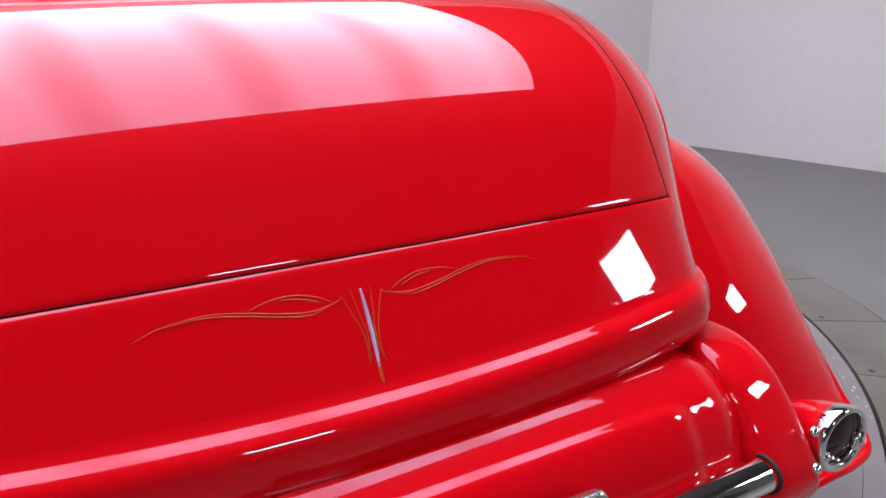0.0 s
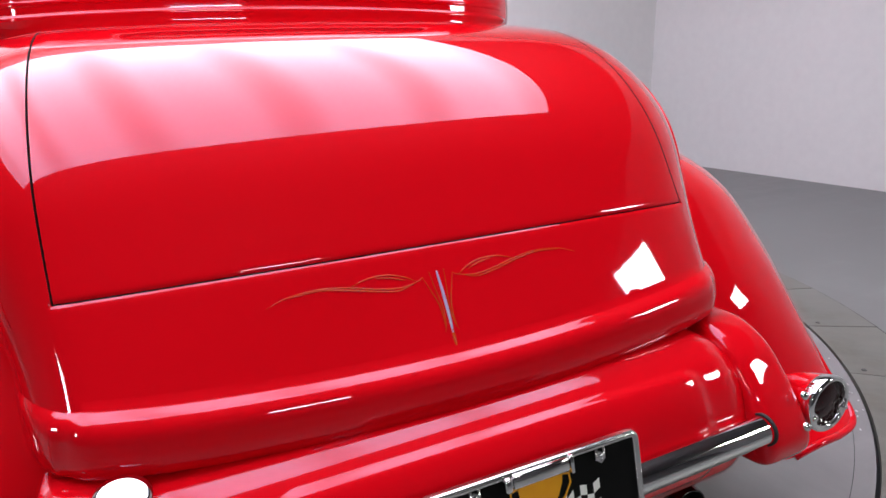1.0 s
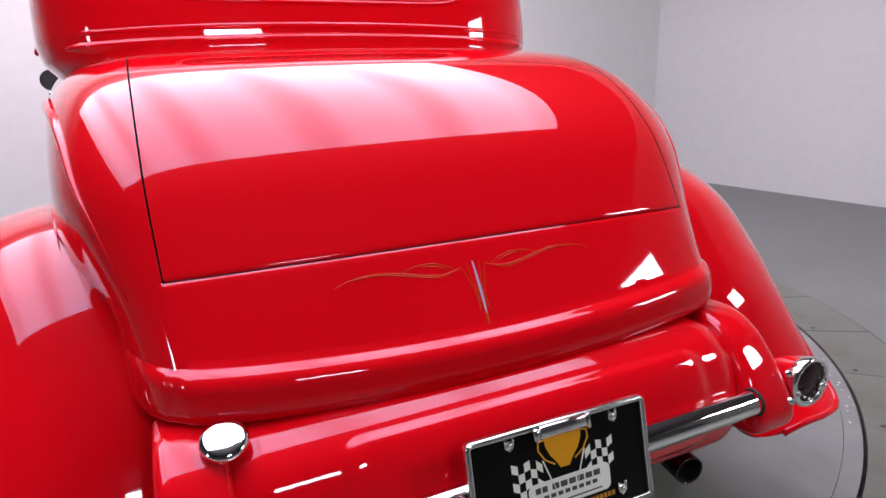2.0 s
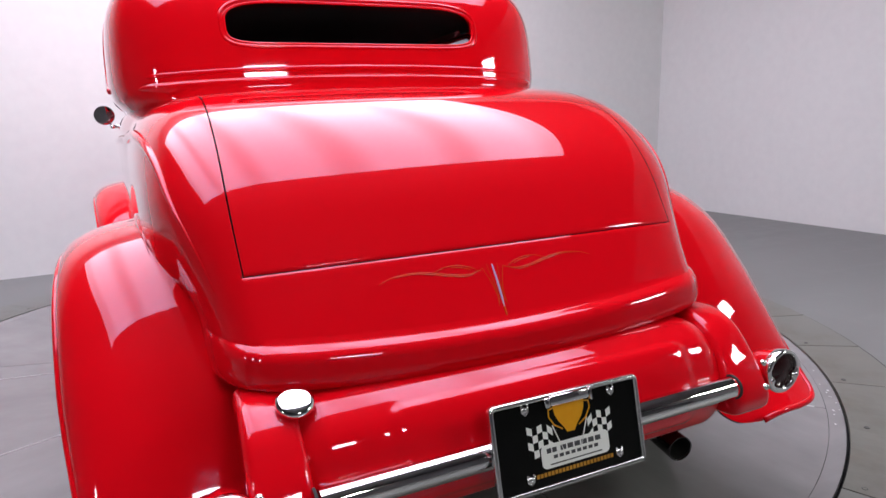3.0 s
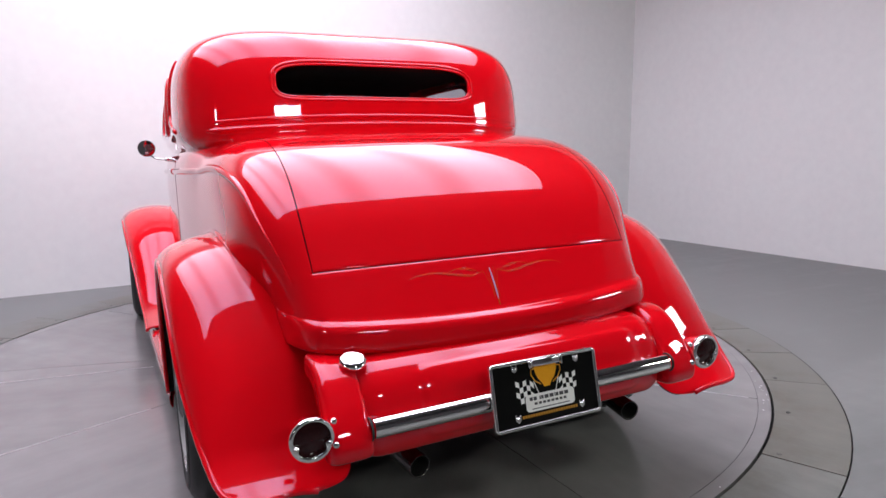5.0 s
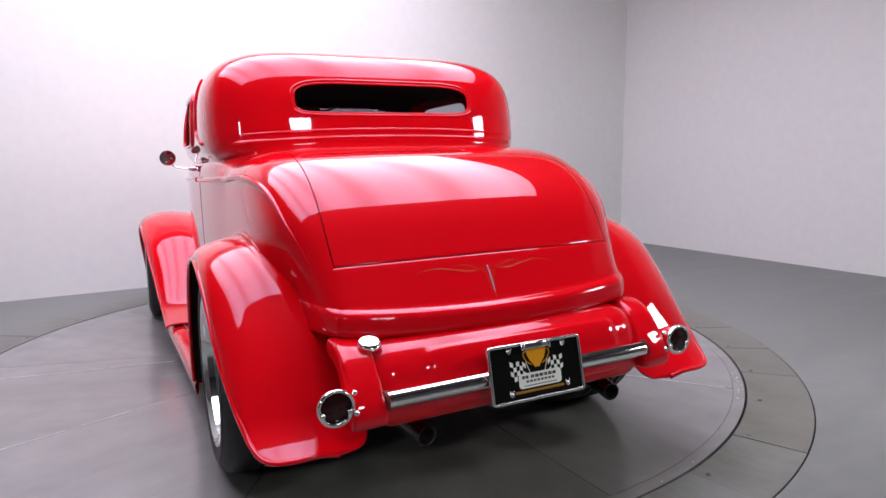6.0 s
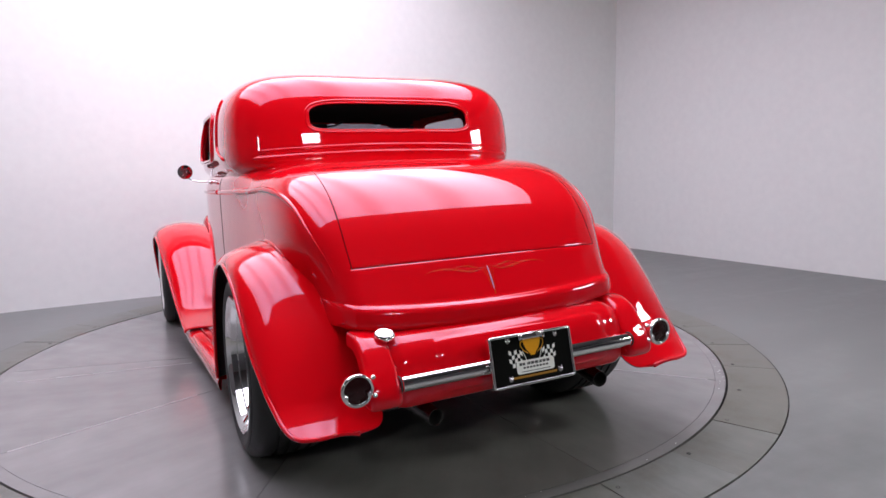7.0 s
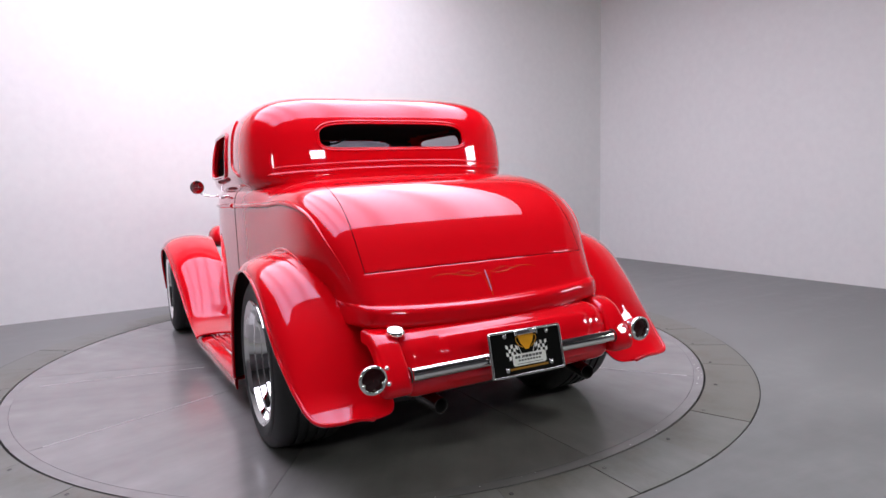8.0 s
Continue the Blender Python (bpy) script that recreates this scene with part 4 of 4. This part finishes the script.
for s in (-1, 1):
    e = new("tail_lamp")
    e.parent = car
    e.matrix_local = pose(s * 0.594 + 0.006, -0.862, 0.467)
    bz, ln = [], []
    n = 72
    for k in range(n):
        a = 2 * math.pi * k / n
        # the glass narrows to a waist between two clips below the middle
        low = 0.5 + 0.5 * math.cos(a + math.pi / 2)
        r = 0.0415 - 0.010 * math.exp(-((a - radians(200)) / 0.22) ** 2) - 0.010 * math.exp(-((a - radians(340)) / 0.22) ** 2) - 0.004 * low ** 3
        bz.append((a, r))
    rings = []
    for r_of, y in ((lambda r: 0.014, 0.085), (lambda r: 0.036, 0.045), (lambda r: 0.047, 0.008), (lambda r: 0.0505, -0.004), (lambda r: 0.0500, -0.011), (lambda r: 0.0475, -0.0145), (lambda r: r + 0.002, -0.0145), (lambda r: r, -0.012), (lambda r: r, -0.002)):
        rings.append([(r_of(r) * math.cos(a), y, r_of(r) * math.sin(a)) for a, r in bz])
    part("bezel", finish(grid(rings[2:], close_u=True)), CHROME, e, "chrome bezel")
    part("pod", finish(grid(rings[:3], close_u=True)), RED, e, "red lamp pod")
    part("lens", finish(grid([[(q * r * math.cos(a), -0.004 - 0.007 * (1 - q * q), q * r * math.sin(a)) for a, r in bz] for q in (1.0, 0.9, 0.7, 0.45, 0.2, 0.01)], close_u=True)), LENS, e, "dark red glass lens")
    for a in (200, 340):
        part("clip_screw", moved(revolve([(0.0, 0.006), (-0.003, 0.0055), (-0.005, 0.003), (-0.0052, 0.0005)], 14), Matrix.Translation((0.040 * math.cos(radians(a)), -0.0135, 0.040 * math.sin(radians(a))))), CHROME, e, "small chrome clip")
e = new("fuel_cap")
e.parent = car
e.matrix_local = pose(-0.455, -0.765, 0.592, 27, 0, 0) @ Matrix.Scale(0.80, 4)
part("cap", revolve([(-0.05, 0.028), (-0.010, 0.028), (-0.010, 0.036), (-0.006, 0.040), (0.006, 0.041), (0.0105, 0.0385), (0.0135, 0.030), (0.0148, 0.020), (0.0155, 0.010), (0.0158, 0.0005)], 40, "z"), CHROME, e, "chrome screw cap")

e = new("licence_plate")
e.parent = car
e.matrix_local = pose(0.010, -0.893, 0.473, 90 - 12, 0.5, 0) @ Matrix.Scale(1.02, 4)
e["label"] = "black show plate in a chrome frame"
part("plate", slab(-0.152, 0.152, -0.076, 0.076, -0.002, 0.0), PLATE_BLACK, e, smooth=False)


def bar_frame(x0, x1, y0, y1, w, z0, z1):
    """A flat frame with rounded corners, in one piece."""
    out, inn = [], []
    for cx, cy, a0 in ((x1 - 0.012, y1 - 0.012, 0), (x0 + 0.012, y1 - 0.012, 90), (x0 + 0.012, y0 + 0.012, 180), (x1 - 0.012, y0 + 0.012, 270)):
        for k in range(6):
            a = radians(a0 + 18 * k)
            out.append((cx + 0.012 * math.cos(a), cy + 0.012 * math.sin(a)))
            inn.append((cx + (0.012 - w) * math.cos(a) if w < 0.012 else cx, cy + (0.012 - w) * math.sin(a) if w < 0.012 else cy))
    rows = [[(x, y, z0) for x, y in out]]
    for k in range(9):
        a = math.pi * k / 8
        f = 0.5 - 0.5 * math.cos(a)
        rows.append([(x0_ + (x1_ - x0_) * f, y0_ + (y1_ - y0_) * f, z1 - 0.005 + 0.005 * math.sin(a)) for (x0_, y0_), (x1_, y1_) in zip(out, inn)])
    rows.append([(x, y, z0) for x, y in inn])
    return finish(grid(rows, close_u=True))


ob = part("frame", bar_frame(-0.159, 0.159, -0.083, 0.083, 0.0095, -0.004, 0.008), BRUSHED, e, "chrome plate frame")
sharp(ob, 40)


def flat(name, pts, mat, z=0.0006, label=""):
    b = bmesh.new()
    f = b.faces.new([b.verts.new((x, y, z)) for x, y in pts])
    r = bmesh.ops.extrude_face_region(b, geom=[f])
    for v in r["geom"]:
        if isinstance(v, bmesh.types.BMVert):
            v.co.z -= 0.0005
    return part(name, finish(b), mat, e, label, smooth=False)


# gold cup between two chequered flags
cup = [(-0.018, 0.063), (-0.030, 0.061), (-0.028, 0.045), (-0.021, 0.030), (-0.011, 0.018), (-0.005, 0.008), (0.011, 0.008), (0.017, 0.018), (0.028, 0.030), (0.035, 0.045), (0.037, 0.061)]
flat("cup", cup, PLATE_GOLD, 0.0008, "gold cup shape")
for sx in (-1, 1):
    pts = [(0.003 + sx * x, y, 0.0012) for x, y in ((0.033, 0.056), (0.043, 0.054), (0.044, 0.042), (0.034, 0.026), (0.018, 0.016))]
    part("cup_handle", tube(pts, 0.0013, 8), PLATE_GOLD, e)
    for i in range(5):
        for j in range(4):
            def q(u, v):
                x, w = 0.038 + 0.052 * u, 0.006 * math.sin(u * 5.5)
                return (0.002 + sx * x, (0.021 + 0.017 * u + w) * v + (-0.031 + 0.016 * u + w) * (1 - v))
            c = [q(i / 5, j / 4), q((i + 1) / 5, j / 4), q((i + 1) / 5, (j + 1) / 4), q(i / 5, (j + 1) / 4)]
            if sx < 0:
                c.reverse()
            flat("flag_check", c, PLATE_WHITE if (i + j) % 2 else PLATE_BLACK, 0.0006 if (i + j) % 2 else 0.00055)
    part("flag_pole", tube([(0.002 + sx * 0.037, 0.026, 0.0008), (0.002 + sx * 0.020, -0.020, 0.0008)], 0.0012, 6), PLATE_WHITE, e)


def round_rect(cx, cy, w, h, r, n=5):
    pts = []
    for dx, dy, a0 in ((1, 1, 0), (-1, 1, 90), (-1, -1, 180), (1, -1, 270)):
        for k in range(n):
            a = radians(a0 + 90 * k / (n - 1))
            pts.append((cx + dx * (w / 2 - r) + r * math.cos(a), cy + dy * (h / 2 - r) + r * math.sin(a)))
    return pts


flat("badge", round_rect(0.0085, -0.026, 0.146, 0.042, 0.010), PLATE_WHITE, 0.0012, "white rounded badge with grey bars")
letters = [(-0.053 + 0.0115 * k, 0.009, -0.0160, 0.0085) for k in range(2)] + [(-0.024 + 0.0150 * k, 0.0118, -0.0160, 0.0085) for k in range(6)]
letters += [(-0.040 + 0.0125 * k, 0.0085, -0.0285, 0.0058) for k in range(8)] + [(-0.048, 0.112, -0.0405, 0.0020)]
for x0, w, y, h in letters:
    flat("badge_bar", [(x0, y - h / 2), (x0 + w, y - h / 2), (x0 + w, y + h / 2), (x0, y + h / 2)], PLATE_GREY, 0.0018)
for k in range(22):
    x0 = -0.078 + 0.0076 * k
    flat("lower_bar", [(x0, -0.0595), (x0 + 0.0055, -0.0595), (x0 + 0.0055, -0.0525), (x0, -0.0525)], PLATE_BROWN, 0.0008)
ob = part("light_bracket", join(slab(-0.040, 0.042, 0.062, 0.080, 0.004, 0.014, 0.003), slab(-0.052, -0.041, 0.060, 0.079, 0.004, 0.016, 0.004), slab(0.043, 0.048, 0.058, 0.082, 0.004, 0.015, 0.002)), CHROME, e, "chrome plate lamp bracket")
for x, y in ((-0.089, 0.064), (0.095, 0.063), (-0.092, -0.057), (0.100, -0.053)):
    part("screw", moved(revolve([(0.0, 0.0065), (0.004, 0.006), (0.007, 0.0035), (0.0075, 0.0005)], 14, "z"), Matrix.Translation((x, y, 0.0))), CHROME, e)
    part("slot_tab", tube([(x - 0.006, y + 0.010, 0.004), (x - 0.006, y - 0.003, 0.004), (x, y - 0.008, 0.004), (x + 0.006, y - 0.003, 0.004), (x + 0.006, y + 0.010, 0.004)], 0.002, 8), CHROME, e)
part("plate_mount", slab(-0.05, 0.05, -0.035, 0.02, -0.03, -0.0045, 0.003), UNDER, e)

for x, yy, zz, turn in ((-0.308, -0.80, 0.304, 8), (0.372, -0.80, 0.306, -8)):
    b = revolve([(0.9, 0.027), (0.0, 0.030), (-0.003, 0.0292), (-0.003, 0.0278), (0.0, 0.027)], 32)
    pipe = part("exhaust_pipe", moved(b, pose(x, yy, zz, 4, 0, turn)), STEEL_PIPE, car, "darkened steel exhaust tail pipe")
    part("pipe_bore", moved(revolve([(0.0, 0.0271), (0.25, 0.0268), (0.25, 0.001)], 32), pose(x, yy, zz, 4, 0, turn)), UNDER, pipe, "black bore inside the pipe")

# hand-painted scroll under the boot lid


def ribbon(points, width):
    """A thin painted line on the deck's skin; points are x and the angle of the section."""
    rows = []
    n = 44
    for k in range(n + 1):
        t = k / n
        x, p = smooth_line(points, t)
        x2, p2 = smooth_line(points, min(t + 0.01, 1))
        x1, p1 = smooth_line(points, max(t - 0.01, 0))
        dx, dp = x2 - x1, (p2 - p1) * 0.85
        m = math.hypot(dx, dp) or 1.0
        w = width * (0.35 + 0.65 * math.sin(math.pi * min(max(t, 0.02), 0.98)) ** 0.6)
        ox, op = -dp / m * w, dx / m * w / 0.85
        rows.append([deck_point(x - ox - 0.018, p - op, 0.0006), deck_point(x + ox - 0.018, p + op, 0.0006)])
    return thicken(finish(grid(rows)), -0.0003)


def z_angle(z):
    lo, hi = 0.0, 1.0
    for _ in range(40):
        m = (lo + hi) / 2
        if PIV_Z + deck_r(m) * math.sin(m) < z:
            lo = m
        else:
            hi = m
    return lo


scroll = new("pinstripe")
scroll.parent = car
scroll["label"] = "hand-painted orange and lavender scroll"
part("stripe", ribbon([(0.0, z_angle(0.757)), (0.001, z_angle(0.73)), (0.001, z_angle(0.70)), (0.0, z_angle(0.678))], 0.0024), LAVENDER, scroll, "lavender centre stripe")
part("stripe", ribbon([(0.0005, z_angle(0.682)), (0.0, z_angle(0.672)), (0.0, z_angle(0.662))], 0.0022), ORANGE, scroll)
for s in (-1, 1):
    for pts in ([(0.012, 0.758), (0.009, 0.735), (0.005, 0.712), (0.007, 0.690), (0.011, 0.680)],
                [(0.024, 0.752), (0.017, 0.735), (0.010, 0.716), (0.008, 0.700), (0.009, 0.686)],
                [(0.024, 0.752), (0.032, 0.748), (0.060, 0.744), (0.095, 0.748), (0.130, 0.755), (0.170, 0.760), (0.215, 0.757), (0.245, 0.748)],
                [(0.034, 0.748), (0.062, 0.741), (0.095, 0.745), (0.130, 0.752), (0.172, 0.758), (0.215, 0.756)],
                [(0.034, 0.748), (0.052, 0.757), (0.078, 0.763), (0.105, 0.762), (0.128, 0.756)],
                [(0.050, 0.752), (0.070, 0.758), (0.092, 0.761)]):
        part("stripe", ribbon([(s * x, z_angle(z)) for x, z in pts], 0.00062), ORANGE, scroll)

# chassis under the body
part("chassis", slab(-0.42, 0.42, -0.60, 2.7, 0.27, 0.38, 0.02), UNDER, car, "black underside")
# unseen slab added to stop light leaking through the open shell
part("shade_slab", slab(-0.62, 0.62, -0.55, 1.45, 0.385, 0.41, 0.008), UNDER, car, "unseen black slab added to deepen the shade under the car")
part("rear_axle", tube([(-0.6, AXLE_R, 0.34), (0.6, AXLE_R, 0.34)], 0.04, 16), UNDER, car)

# ---------------------------------------------------------------- front: cowl, hood, headlamps, mirror
rows = []
for t in np.linspace(0, 1, 24):
    y = 1.48 + 1.32 * t
    w = 0.60 - 0.28 * t ** 0.8
    zt = 1.14 - 0.05 * t
    row = []
    for j in range(33):
        a = math.pi * j / 32
        c, q = math.cos(a), math.sin(a)
        row.append((-w * math.copysign(abs(c) ** 0.4, c), y, 0.35 + (zt - 0.35) * abs(q) ** 0.4))
    rows.append(row)
part("hood", finish(grid(rows)), RED, car, "long red hood")
for s in (-1, 1):
    e = new("headlamp")
    e.parent = car
    e.matrix_local = pose(s * 0.50, 2.80, 0.765)
    part("bucket", revolve([(-0.10, 0.001), (-0.095, 0.035), (-0.06, 0.07), (0.0, 0.092), (0.06, 0.095)], 36), RED, e)
    part("lens", revolve([(0.061, 0.094), (0.075, 0.07), (0.085, 0.001)], 36), CHROME, e)
part("lamp_bar", tube([(-0.80, 2.73, 0.73), (-0.62, 2.75, 0.73), (-0.56, 2.77, 0.695), (0.56, 2.77, 0.695), (0.62, 2.75, 0.73), (0.80, 2.73, 0.73)], 0.013, 12), STEEL_PIPE, car, "dark bar carrying the headlamps")
e = new("door_mirror")
e.parent = car
e.matrix_local = pose(-0.812, 1.474, 1.161, 1, 0, 3)
part("shell", revolve([(0.03, 0.001), (0.026, 0.02), (0.012, 0.036), (0.0, 0.042), (-0.004, 0.042), (-0.006, 0.040)], 32), BLACK, e)
part("glass", revolve([(-0.0052, 0.0405), (-0.0060, 0.033), (-0.0064, 0.022), (-0.0066, 0.010), (-0.0067, 0.0005)], 32), CHROME, e, "round convex mirror glass")
part("stem", tube([(0.015, 0.008, -0.036), (0.04, 0.0, -0.052), (0.08, -0.03, -0.060), (0.19, -0.06, -0.060)], 0.0045, 8), CHROME, e)
